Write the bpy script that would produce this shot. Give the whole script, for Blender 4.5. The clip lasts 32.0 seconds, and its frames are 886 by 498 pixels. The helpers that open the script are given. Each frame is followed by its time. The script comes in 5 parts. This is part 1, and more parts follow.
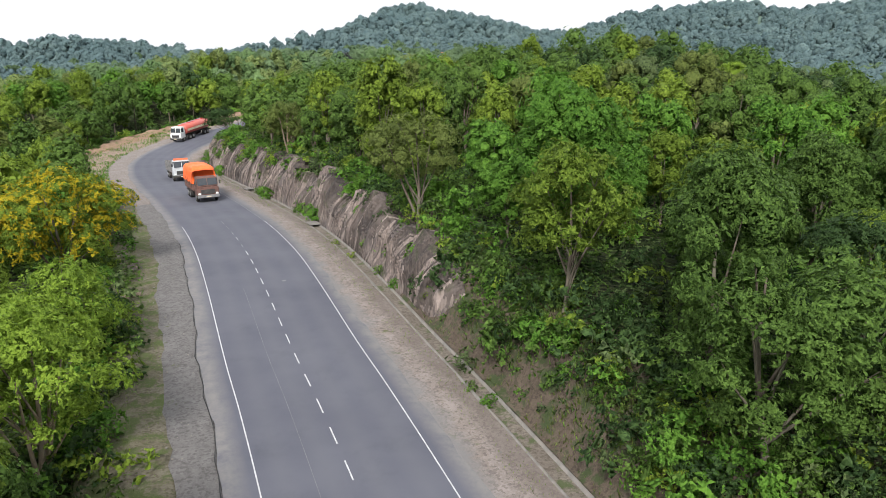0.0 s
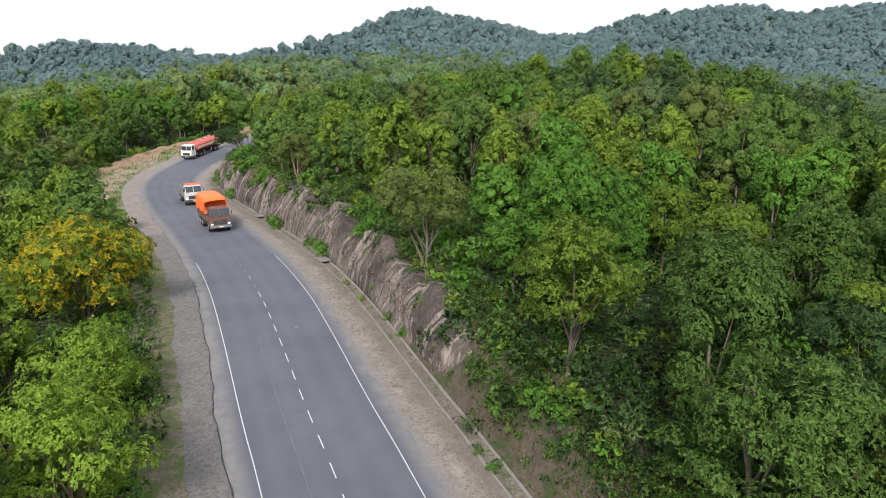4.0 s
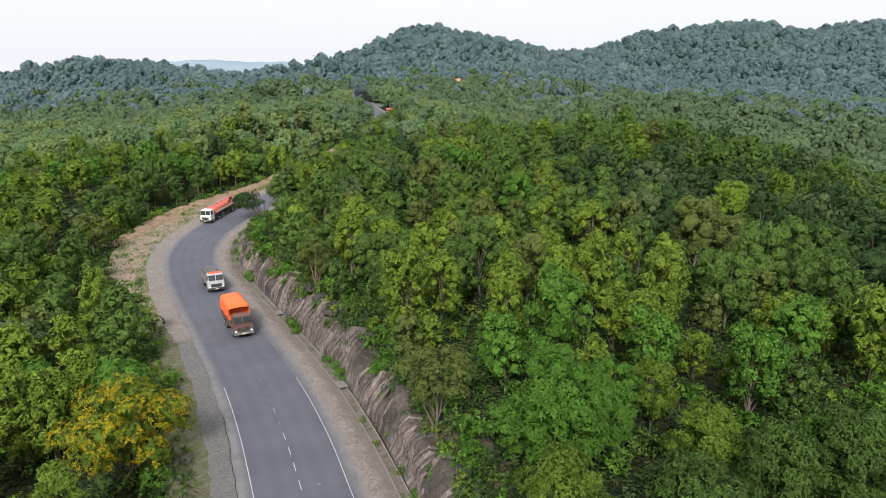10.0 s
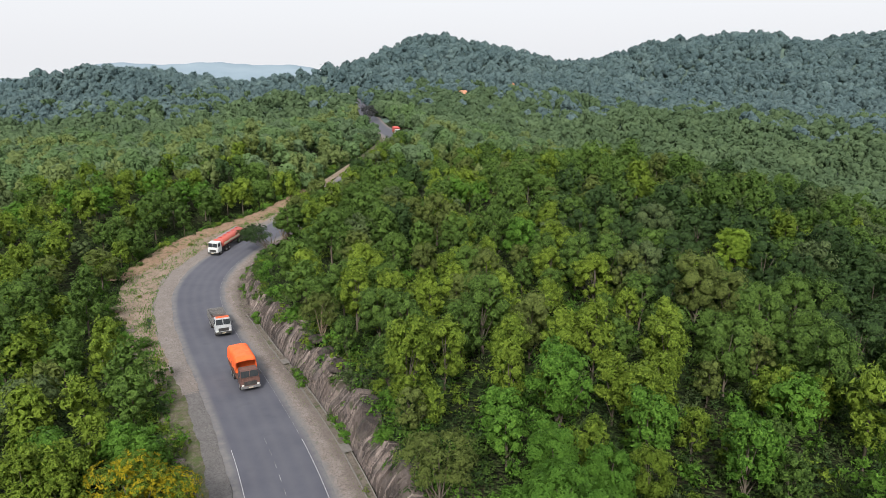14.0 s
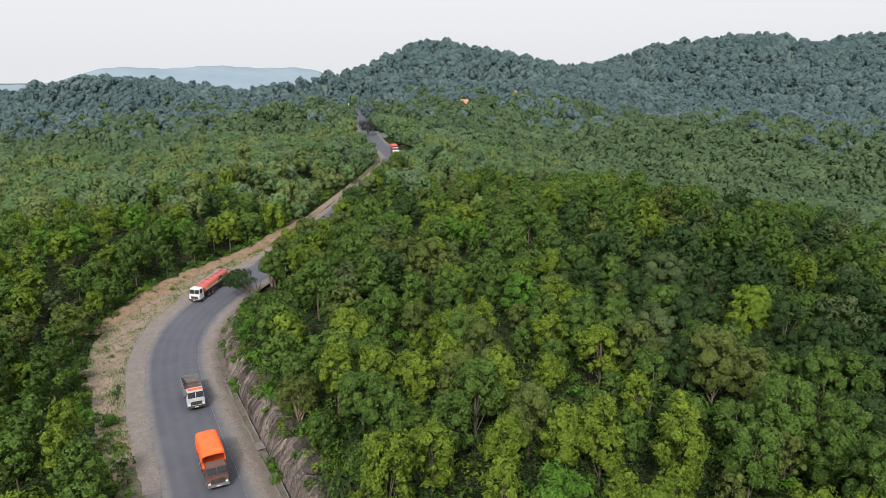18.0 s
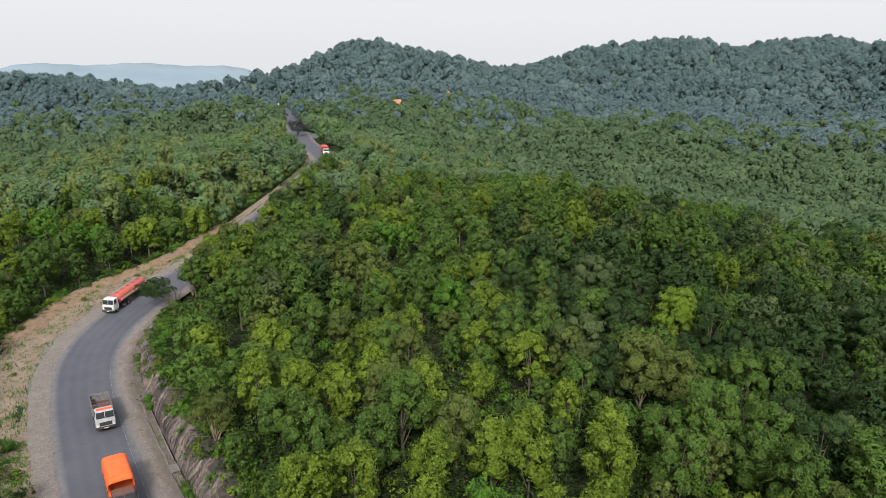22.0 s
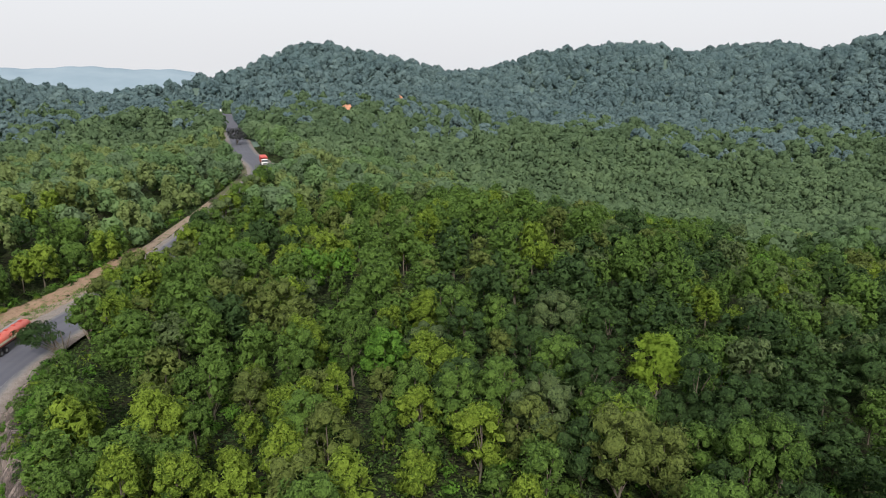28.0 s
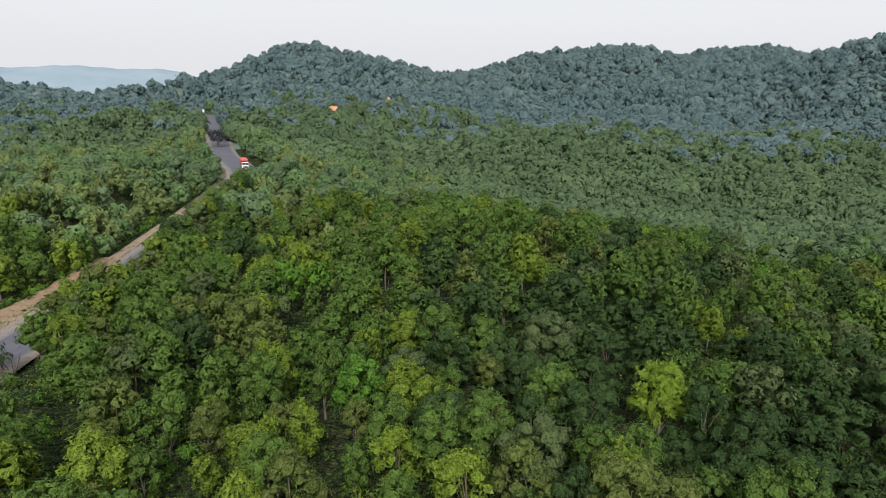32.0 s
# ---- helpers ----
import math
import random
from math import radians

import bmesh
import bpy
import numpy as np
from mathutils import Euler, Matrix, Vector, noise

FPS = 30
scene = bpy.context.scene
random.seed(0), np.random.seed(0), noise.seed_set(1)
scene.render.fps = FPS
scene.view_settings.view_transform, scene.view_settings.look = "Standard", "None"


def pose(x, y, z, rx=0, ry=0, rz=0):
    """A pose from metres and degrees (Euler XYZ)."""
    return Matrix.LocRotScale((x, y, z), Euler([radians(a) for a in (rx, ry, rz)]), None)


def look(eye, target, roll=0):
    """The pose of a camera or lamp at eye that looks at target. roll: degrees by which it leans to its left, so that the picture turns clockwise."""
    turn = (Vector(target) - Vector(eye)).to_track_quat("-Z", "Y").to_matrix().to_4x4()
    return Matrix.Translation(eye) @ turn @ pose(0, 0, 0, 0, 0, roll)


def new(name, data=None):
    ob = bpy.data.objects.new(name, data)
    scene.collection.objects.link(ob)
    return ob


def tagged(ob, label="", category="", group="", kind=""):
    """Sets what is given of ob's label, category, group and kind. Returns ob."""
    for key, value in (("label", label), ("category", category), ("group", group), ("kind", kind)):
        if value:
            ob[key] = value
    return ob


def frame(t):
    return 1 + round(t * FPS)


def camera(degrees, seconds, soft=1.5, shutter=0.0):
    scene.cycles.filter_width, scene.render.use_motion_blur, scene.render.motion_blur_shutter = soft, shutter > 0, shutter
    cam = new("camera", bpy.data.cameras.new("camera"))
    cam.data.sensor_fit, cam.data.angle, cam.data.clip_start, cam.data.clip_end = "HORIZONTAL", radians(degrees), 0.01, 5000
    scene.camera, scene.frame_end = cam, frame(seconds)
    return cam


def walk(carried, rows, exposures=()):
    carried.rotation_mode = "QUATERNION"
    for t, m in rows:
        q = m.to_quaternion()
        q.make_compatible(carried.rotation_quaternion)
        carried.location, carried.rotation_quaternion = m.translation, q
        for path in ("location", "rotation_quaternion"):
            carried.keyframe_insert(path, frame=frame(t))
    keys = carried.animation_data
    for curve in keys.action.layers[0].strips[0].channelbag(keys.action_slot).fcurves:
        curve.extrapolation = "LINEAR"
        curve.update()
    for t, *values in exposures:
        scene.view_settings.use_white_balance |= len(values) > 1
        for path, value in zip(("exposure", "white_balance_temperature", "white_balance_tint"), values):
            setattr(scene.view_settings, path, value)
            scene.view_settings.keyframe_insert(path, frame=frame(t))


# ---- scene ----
cam = camera(64.11, 32.0, soft=0.7)
PATH = [
    (0, pose(0.00, 0.00, 15.09, 74.828, 0.470, -0.127)),
    (0.5, pose(-0.02, -0.08, 15.43, 74.847, 0.506, -0.066)),
    (1, pose(-0.01, -0.10, 15.54, 74.838, 0.512, 0.007)),
    (1.5, pose(0.01, -0.28, 16.07, 74.854, 0.484, 0.088)),
    (2, pose(0.00, -0.21, 16.43, 74.859, 0.458, 0.151)),
    (2.5, pose(0.01, -0.14, 16.72, 74.890, 0.431, 0.224)),
    (4.5, pose(-0.10, -0.75, 19.74, 74.874, 0.464, 0.470)),
    (5, pose(-0.13, -0.86, 20.63, 74.886, 0.503, 0.518)),
    (5.5, pose(-0.14, -0.96, 21.79, 74.902, 0.447, 0.586)),
    (6, pose(-0.22, -0.91, 23.55, 74.929, 0.317, 0.639)),
    (6.5, pose(-0.24, -1.09, 25.25, 74.985, 0.209, 0.686)),
    (7, pose(-0.25, -1.24, 26.69, 75.035, 0.180, 0.752)),
    (7.5, pose(-0.23, -1.53, 27.97, 75.042, 0.170, 0.816)),
    (8, pose(-0.22, -1.79, 29.15, 75.023, 0.176, 0.876)),
    (8.5, pose(-0.25, -1.97, 30.38, 75.060, 0.150, 0.928)),
    (9, pose(-0.17, -2.23, 31.43, 75.049, 0.147, 0.994)),
    (9.5, pose(-0.14, -2.43, 32.27, 75.042, 0.125, 1.072)),
    (10, pose(-0.13, -2.64, 33.14, 75.042, 0.112, 1.134)),
    (10.5, pose(-0.11, -2.82, 34.01, 75.046, 0.100, 1.195)),
    (11, pose(-0.05, -2.74, 34.73, 75.090, 0.067, 1.260)),
    (11.5, pose(-0.03, -2.63, 35.44, 75.136, 0.003, 1.309)),
    (12, pose(-0.02, -2.51, 36.02, 75.141, -0.120, 1.394)),
    (12.5, pose(-0.02, -2.39, 36.75, 75.140, -0.207, 1.451)),
    (13, pose(-0.03, -2.51, 37.88, 75.202, -0.277, 1.529)),
    (13.5, pose(-0.07, -2.51, 39.08, 75.235, -0.314, 1.579)),
    (14, pose(-0.09, -2.29, 40.31, 75.234, -0.296, 1.641)),
    (14.5, pose(-0.06, -2.33, 41.10, 75.229, -0.295, 1.698)),
    (16.5, pose(0.31, 3.74, 47.09, 75.136, -0.033, 2.262)),
    (17, pose(0.64, 5.74, 46.97, 75.182, 0.110, 2.139)),
    (17.5, pose(1.08, 7.92, 47.07, 75.193, 0.221, 2.034)),
    (18, pose(1.56, 9.26, 47.04, 75.195, 0.241, 1.910)),
    (18.5, pose(2.11, 9.74, 47.07, 75.195, 0.132, 1.272)),
    (19, pose(2.55, 9.73, 47.12, 75.187, 0.005, 0.448)),
    (19.5, pose(2.78, 9.89, 47.11, 75.199, -0.102, -0.357)),
    (20, pose(2.83, 10.07, 47.14, 75.206, -0.224, -1.064)),
    (20.5, pose(2.86, 10.18, 47.12, 75.198, -0.291, -1.681)),
    (21, pose(2.89, 10.48, 47.15, 75.198, -0.329, -2.230)),
    (21.5, pose(2.89, 11.18, 47.07, 75.222, -0.373, -2.734)),
    (22, pose(2.95, 12.28, 47.10, 75.217, -0.400, -3.242)),
    (22.5, pose(3.22, 13.76, 47.03, 75.252, -0.394, -3.700)),
    (23, pose(3.44, 15.57, 46.97, 75.255, -0.348, -4.161)),
    (23.5, pose(3.82, 17.60, 46.89, 75.267, -0.351, -4.528)),
    (24, pose(4.25, 19.66, 46.83, 75.343, -0.341, -4.868)),
    (24.5, pose(4.70, 21.51, 46.86, 75.345, -0.343, -5.160)),
    (25, pose(5.15, 23.24, 46.90, 75.395, -0.327, -5.448)),
    (25.5, pose(5.50, 24.74, 47.04, 75.400, -0.328, -5.717)),
    (27.5, pose(7.13, 30.42, 47.01, 75.532, -0.468, -6.517)),
    (28, pose(7.37, 31.82, 46.95, 75.576, -0.548, -6.703)),
    (28.5, pose(7.61, 32.96, 46.96, 75.594, -0.579, -6.843)),
    (29, pose(7.93, 34.20, 46.88, 75.638, -0.634, -6.957)),
    (29.5, pose(8.11, 35.30, 46.86, 75.652, -0.678, -7.071)),
    (30, pose(8.36, 36.35, 46.88, 75.656, -0.711, -7.184)),
    (30.5, pose(8.57, 37.39, 46.87, 75.661, -0.736, -7.293)),
    (31, pose(8.90, 38.55, 46.81, 75.672, -0.771, -7.375)),
    (31.5, pose(9.08, 39.63, 46.79, 75.684, -0.820, -7.457)),
    (32, pose(9.24, 40.73, 46.79, 75.696, -0.903, -7.536)),
]
walk(cam, PATH, exposures=((0, 0.45, 6280, 11), (5, 0.39, 6280, 11), (12, 0.21, 6360, 11), (18, 0.07, 6410, 11), (32, 0.04, 6410, 11)))

# ---- world, sun ----
SUN_AZ, SUN_EL = radians(186), radians(38)
world = bpy.data.worlds.new("overcast_sky")
scene.world = world
world.use_nodes = True
wt = world.node_tree
wt.nodes.clear()
w_out = wt.nodes.new("ShaderNodeOutputWorld")
w_add = wt.nodes.new("ShaderNodeAddShader")
w_sky = wt.nodes.new("ShaderNodeTexSky")
w_sky.sky_type, w_sky.sun_disc = "NISHITA", False
w_sky.sun_elevation, w_sky.sun_rotation = SUN_EL, SUN_AZ
w_sky.dust_density = 4.0
w_b1 = wt.nodes.new("ShaderNodeBackground")
w_b1.inputs["Strength"].default_value = 0.012
# a bright cloud sheet: dim at the horizon, about three times as bright overhead
w_co = wt.nodes.new("ShaderNodeTexCoord")
w_xyz = wt.nodes.new("ShaderNodeSeparateXYZ")
w_ramp = wt.nodes.new("ShaderNodeValToRGB")
w_ramp.color_ramp.elements[0].position, w_ramp.color_ramp.elements[0].color = 0.0, (0.378, 0.381, 0.387, 1)
w_ramp.color_ramp.elements[1].position, w_ramp.color_ramp.elements[1].color = 1.0, (0.54, 0.555, 0.58, 1)
w_b2 = wt.nodes.new("ShaderNodeBackground")
w_b2.inputs["Strength"].default_value = 2.0
wt.links.new(w_co.outputs["Generated"], w_xyz.inputs[0])
wt.links.new(w_xyz.outputs["Z"], w_ramp.inputs[0])
wt.links.new(w_ramp.outputs[0], w_b2.inputs["Color"])
wt.links.new(w_sky.outputs[0], w_b1.inputs["Color"])
wt.links.new(w_b1.outputs[0], w_add.inputs[0])
wt.links.new(w_b2.outputs[0], w_add.inputs[1])
wt.links.new(w_add.outputs[0], w_out.inputs[0])

sun = new("sun", bpy.data.lights.new("sun", "SUN"))
sun.data.energy, sun.data.angle, sun.data.color = 4.1, radians(11), (1.0, 0.96, 0.90)
sun_from = Vector((math.sin(SUN_AZ) * math.cos(SUN_EL), math.cos(SUN_AZ) * math.cos(SUN_EL), math.sin(SUN_EL)))
sun.matrix_world = look(sun_from * 300, (0, 0, 0))


# ---- materials ----
class Mat:
    """A small builder for node materials."""

    def __init__(self, name, rough=0.8, spec=0.3, metal=0.0):
        self.m = bpy.data.materials.new(name)
        self.m.use_nodes = True
        self.t = self.m.node_tree
        self.b = self.t.nodes["Principled BSDF"]
        self.b.inputs["Roughness"].default_value = rough
        self.b.inputs["Specular IOR Level"].default_value = spec
        self.b.inputs["Metallic"].default_value = metal
        self.pos = self.t.nodes.new("ShaderNodeNewGeometry").outputs["Position"]

    def put(self, socket, value):
        if isinstance(value, (int, float)):
            socket.default_value = value
        elif isinstance(value, tuple):
            socket.default_value = (*value, 1.0)[: len(socket.default_value)]
        else:
            self.t.links.new(value, socket)

    def noise(self, scale, detail=4.0, rough=0.6, stretch=None):
        n = self.t.nodes.new("ShaderNodeTexNoise")
        n.inputs["Scale"].default_value, n.inputs["Detail"].default_value = scale, detail
        n.inputs["Roughness"].default_value = rough
        if stretch:
            mp = self.t.nodes.new("ShaderNodeMapping")
            mp.inputs["Scale"].default_value = stretch
            self.t.links.new(self.pos, mp.inputs[0])
            self.t.links.new(mp.outputs[0], n.inputs["Vector"])
        else:
            self.t.links.new(self.pos, n.inputs["Vector"])
        return n.outputs["Fac"]

    def ramp(self, fac, a, b, ca=0.0, cb=1.0):
        r = self.t.nodes.new("ShaderNodeMapRange")
        self.put(r.inputs[0], fac)
        for i, v in enumerate((a, b, ca, cb)):
            r.inputs[i + 1].default_value = v
        return r.outputs[0]

    def mix(self, fac, a, b, mode="MIX"):
        n = self.t.nodes.new("ShaderNodeMix")
        n.data_type, n.blend_type = "RGBA", mode
        self.put(n.inputs[0], fac)
        self.put(n.inputs[6], a)
        self.put(n.inputs[7], b)
        return n.outputs[2]

    def island(self):
        return self.t.nodes.new("ShaderNodeNewGeometry").outputs["Random Per Island"]

    def each(self):
        return self.t.nodes.new("ShaderNodeObjectInfo").outputs["Random"]

    def each_tree(self):
        """A random value for every tree, alone or in a joined wood."""
        own = self.t.nodes.new("ShaderNodeAttribute")
        own.attribute_name = "tone"
        add = self.t.nodes.new("ShaderNodeMath")
        add.operation = "ADD"
        self.t.links.new(own.outputs["Fac"], add.inputs[0])
        self.t.links.new(self.each(), add.inputs[1])
        one = self.t.nodes.new("ShaderNodeMath")
        one.operation = "FRACT"
        self.t.links.new(add.outputs[0], one.inputs[0])
        return one.outputs[0]

    def done(self, color, bump=None, strength=0.4, dist=0.05):
        self.put(self.b.inputs["Base Color"], color)
        if bump is not None:
            n = self.t.nodes.new("ShaderNodeBump")
            n.inputs["Strength"].default_value, n.inputs["Distance"].default_value = strength, dist
            self.put(n.inputs["Height"], bump)
            self.t.links.new(n.outputs[0], self.b.inputs["Normal"])
        return self.m


def leaf_material(name, low, high, tip, through_light=0.40, grain_scale=5.2, mottle=0.8, spray=0.0, open_part=0.42):
    k = Mat(name, 0.6, 0.1)
    tree = k.mix(k.each_tree(), low, tuple(0.6 * a + 0.4 * c for a, c in zip(high, tip)))
    tuft = k.mix(k.ramp(k.noise(0.7, 3.0), 0.35, 0.65), k.mix(0.25, tree, low), k.mix(0.35, tree, tip))
    leaf = k.mix(k.ramp(k.island(), 0.35, 1.0, 0.0, 0.5), tuft, tip)
    leaf = k.mix(k.ramp(k.noise(0.022, 3.0), 0.42, 0.62, 0.0, 0.55), leaf, low)
    cell = k.t.nodes.new("ShaderNodeTexVoronoi")
    cell.inputs["Scale"].default_value = grain_scale
    k.t.links.new(k.pos, cell.inputs["Vector"])
    tone = k.t.nodes.new("ShaderNodeSeparateColor")
    k.t.links.new(cell.outputs["Color"], tone.inputs[0])
    # Dark cells stand in for the shaded gaps between leaves.
    leaf = k.mix(k.ramp(tone.outputs[0], 0.0, 0.5, mottle, 0.0), leaf, tuple(0.36 * c for c in low))
    leaf = k.mix(k.ramp(tone.outputs[1], 0.55, 1.0, 0.0, mottle), leaf, tip)
    k.done(leaf, k.ramp(cell.outputs["Distance"], 0.0, 0.7, 1.0, 0.0), 0.9, 0.9 / grain_scale)
    tr = k.t.nodes.new("ShaderNodeBsdfTranslucent")
    k.put(tr.inputs[0], leaf)
    ms = k.t.nodes.new("ShaderNodeMixShader")
    ms.inputs[0].default_value = through_light
    k.t.links.new(k.b.outputs[0], ms.inputs[1])
    k.t.links.new(tr.outputs[0], ms.inputs[2])
    last = ms
    if spray:  # a spray of leaves: gaps between its leaflets
        gap = k.t.nodes.new("ShaderNodeTexVoronoi")
        gap.inputs["Scale"].default_value = spray
        k.t.links.new(k.pos, gap.inputs["Vector"])
        cut = k.t.nodes.new("ShaderNodeSeparateColor")
        k.t.links.new(gap.outputs["Color"], cut.inputs[0])
        step = k.t.nodes.new("ShaderNodeMath")
        step.operation = "GREATER_THAN"
        step.inputs[1].default_value = open_part
        k.t.links.new(cut.outputs[0], step.inputs[0])
        clear = k.t.nodes.new("ShaderNodeBsdfTransparent")
        last = k.t.nodes.new("ShaderNodeMixShader")
        k.t.links.new(step.outputs[0], last.inputs[0])
        k.t.links.new(clear.outputs[0], last.inputs[1])
        k.t.links.new(ms.outputs[0], last.inputs[2])
    k.t.links.new(last.outputs[0], k.t.nodes["Material Output"].inputs[0])
    return k.m


FOLIAGE = [
    ("mid_green", (0.048, 0.092, 0.021), (0.086, 0.156, 0.032), (0.164, 0.272, 0.053)),
    ("yellow_green", (0.087, 0.146, 0.019), (0.153, 0.235, 0.028), (0.271, 0.370, 0.048)),
    ("dark_green", (0.026, 0.055, 0.019), (0.043, 0.087, 0.027), (0.086, 0.147, 0.043)),
    ("olive", (0.075, 0.105, 0.028), (0.121, 0.159, 0.040), (0.199, 0.248, 0.062)),
    ("grey_green", (0.063, 0.098, 0.040), (0.094, 0.137, 0.053), (0.165, 0.221, 0.081)),
    ("bright_green", (0.060, 0.152, 0.021), (0.096, 0.214, 0.028), (0.172, 0.328, 0.046)),
    ("golden", (0.300, 0.255, 0.014), (0.440, 0.370, 0.018), (0.620, 0.510, 0.026)),
    # The next two have distance haze painted into their leaf colours.
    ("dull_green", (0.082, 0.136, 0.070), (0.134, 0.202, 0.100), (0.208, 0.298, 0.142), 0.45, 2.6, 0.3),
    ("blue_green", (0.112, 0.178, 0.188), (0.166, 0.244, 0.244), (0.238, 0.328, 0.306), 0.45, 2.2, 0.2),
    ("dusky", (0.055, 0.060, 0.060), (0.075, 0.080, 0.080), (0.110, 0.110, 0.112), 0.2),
    # Farther hills: haze is painted in as paler, greyer leaf colours.
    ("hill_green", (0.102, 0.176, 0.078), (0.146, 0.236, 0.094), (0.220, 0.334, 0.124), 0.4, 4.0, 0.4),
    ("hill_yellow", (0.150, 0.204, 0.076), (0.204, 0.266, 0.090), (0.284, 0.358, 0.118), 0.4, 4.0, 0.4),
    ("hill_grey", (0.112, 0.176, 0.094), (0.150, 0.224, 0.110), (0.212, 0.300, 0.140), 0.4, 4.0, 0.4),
    ("lime", (0.124, 0.208, 0.026), (0.195, 0.301, 0.036), (0.314, 0.444, 0.052)),
]
LEAVES = [leaf_material("leaf_" + f[0], *f[1:]) for f in FOLIAGE]
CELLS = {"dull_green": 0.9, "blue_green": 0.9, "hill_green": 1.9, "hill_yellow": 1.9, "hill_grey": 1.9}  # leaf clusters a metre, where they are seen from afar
SPRAYS = [leaf_material("spray_" + f[0], *f[1:], spray=1.4 * CELLS.get(f[0], 3.3)) for f in FOLIAGE]
CANOPY = [leaf_material("canopy_" + f[0], *f[1:], spray=CELLS.get(f[0], 2.3), open_part=0.2 if CELLS.get(f[0], 2.3) < 1 else 0.34) for f in FOLIAGE]

TWIGS = [leaf_material("twig_" + f[0], *f[1:4], grain_scale=11.0, mottle=0.6, spray=10.0, open_part=0.34) for f in FOLIAGE]


def bark_material(name, dark, light):
    k = Mat(name, 0.9, 0.15)
    n = k.noise(5.0, 5.0, 0.65, (1, 1, 0.18))
    c = k.mix(k.ramp(n, 0.3, 0.7), dark, light)
    c = k.mix(k.ramp(k.noise(0.9), 0.45, 0.7, 0, 0.5), c, (0.16, 0.17, 0.12))
    return k.done(c, n, 0.6, 0.03)


BARK = bark_material("bark_grey_brown", (0.055, 0.042, 0.032), (0.17, 0.14, 0.11))
BARK_PALE = bark_material("bark_pale", (0.14, 0.10, 0.07), (0.36, 0.28, 0.20))


def ground_material():
    k = Mat("forest_floor", 0.95, 0.1)
    a = k.noise(0.12, 5.0, 0.65)
    b = k.noise(1.6, 6.0, 0.7)
    c = k.mix(k.ramp(b, 0.3, 0.7), (0.010, 0.016, 0.006), (0.034, 0.050, 0.015))
    c = k.mix(k.ramp(a, 0.44, 0.58, 0, 0.8), c, (0.034, 0.030, 0.018))
    tuft = k.t.nodes.new("ShaderNodeTexVoronoi")
    tuft.inputs["Scale"].default_value = 2.4
    k.t.links.new(k.pos, tuft.inputs["Vector"])
    tone = k.t.nodes.new("ShaderNodeSeparateColor")
    k.t.links.new(tuft.outputs["Color"], tone.inputs[0])
    c = k.mix(k.ramp(tone.outputs[0], 0.55, 0.95, 0, 0.8), c, (0.062, 0.100, 0.026))
    c = k.mix(k.ramp(tone.outputs[1], 0.6, 0.9, 0, 0.9), c, (0.006, 0.010, 0.004))
    return k.done(c, k.ramp(tuft.outputs["Distance"], 0.0, 0.7, 1.0, 0.0), 0.9, 0.4)


def asphalt_material():
    k = Mat("weathered_asphalt", 0.85, 0.25)
    grit = k.noise(38.0, 3.0, 0.7)
    wide = k.noise(0.16, 4.0, 0.6)
    uv = k.t.nodes.new("ShaderNodeUVMap")
    sep = k.t.nodes.new("ShaderNodeSeparateXYZ")
    k.t.links.new(uv.outputs[0], sep.inputs[0])
    across = k.t.nodes.new("ShaderNodeMath")
    across.operation = "ABSOLUTE"
    k.t.links.new(sep.outputs["Y"], across.inputs[0])
    c = k.mix(k.ramp(wide, 0.35, 0.68), (0.066, 0.067, 0.085), (0.089, 0.090, 0.108))
    c = k.mix(k.ramp(grit, 0.3, 0.75, 0, 0.3), c, (0.122, 0.123, 0.134))
    c = k.mix(k.ramp(k.noise(0.5, 5.0, 0.7, (1, 1, 1)), 0.55, 0.72, 0, 0.4), c, (0.058, 0.060, 0.070))
    track = k.t.nodes.new("ShaderNodeMath")
    track.operation = "PINGPONG"
    track.inputs[1].default_value = 1.05
    k.t.links.new(across.outputs[0], track.inputs[0])
    c = k.mix(k.ramp(track.outputs[0], 0.2, 0.95, 0.0, 0.2), c, (0.118, 0.118, 0.126))
    edge = k.ramp(across.outputs[0], 4.6, 5.5, 0.0, 1.0)
    rag = k.t.nodes.new("ShaderNodeMath")
    rag.operation = "MULTIPLY"
    k.t.links.new(edge, rag.inputs[0])
    k.t.links.new(k.ramp(k.noise(0.9, 6.0, 0.75), 0.3, 0.6, 0.2, 1.0), rag.inputs[1])
    c = k.mix(rag.outputs[0], c, (0.160, 0.150, 0.143))
    return k.done(c, grit, 0.25, 0.01)


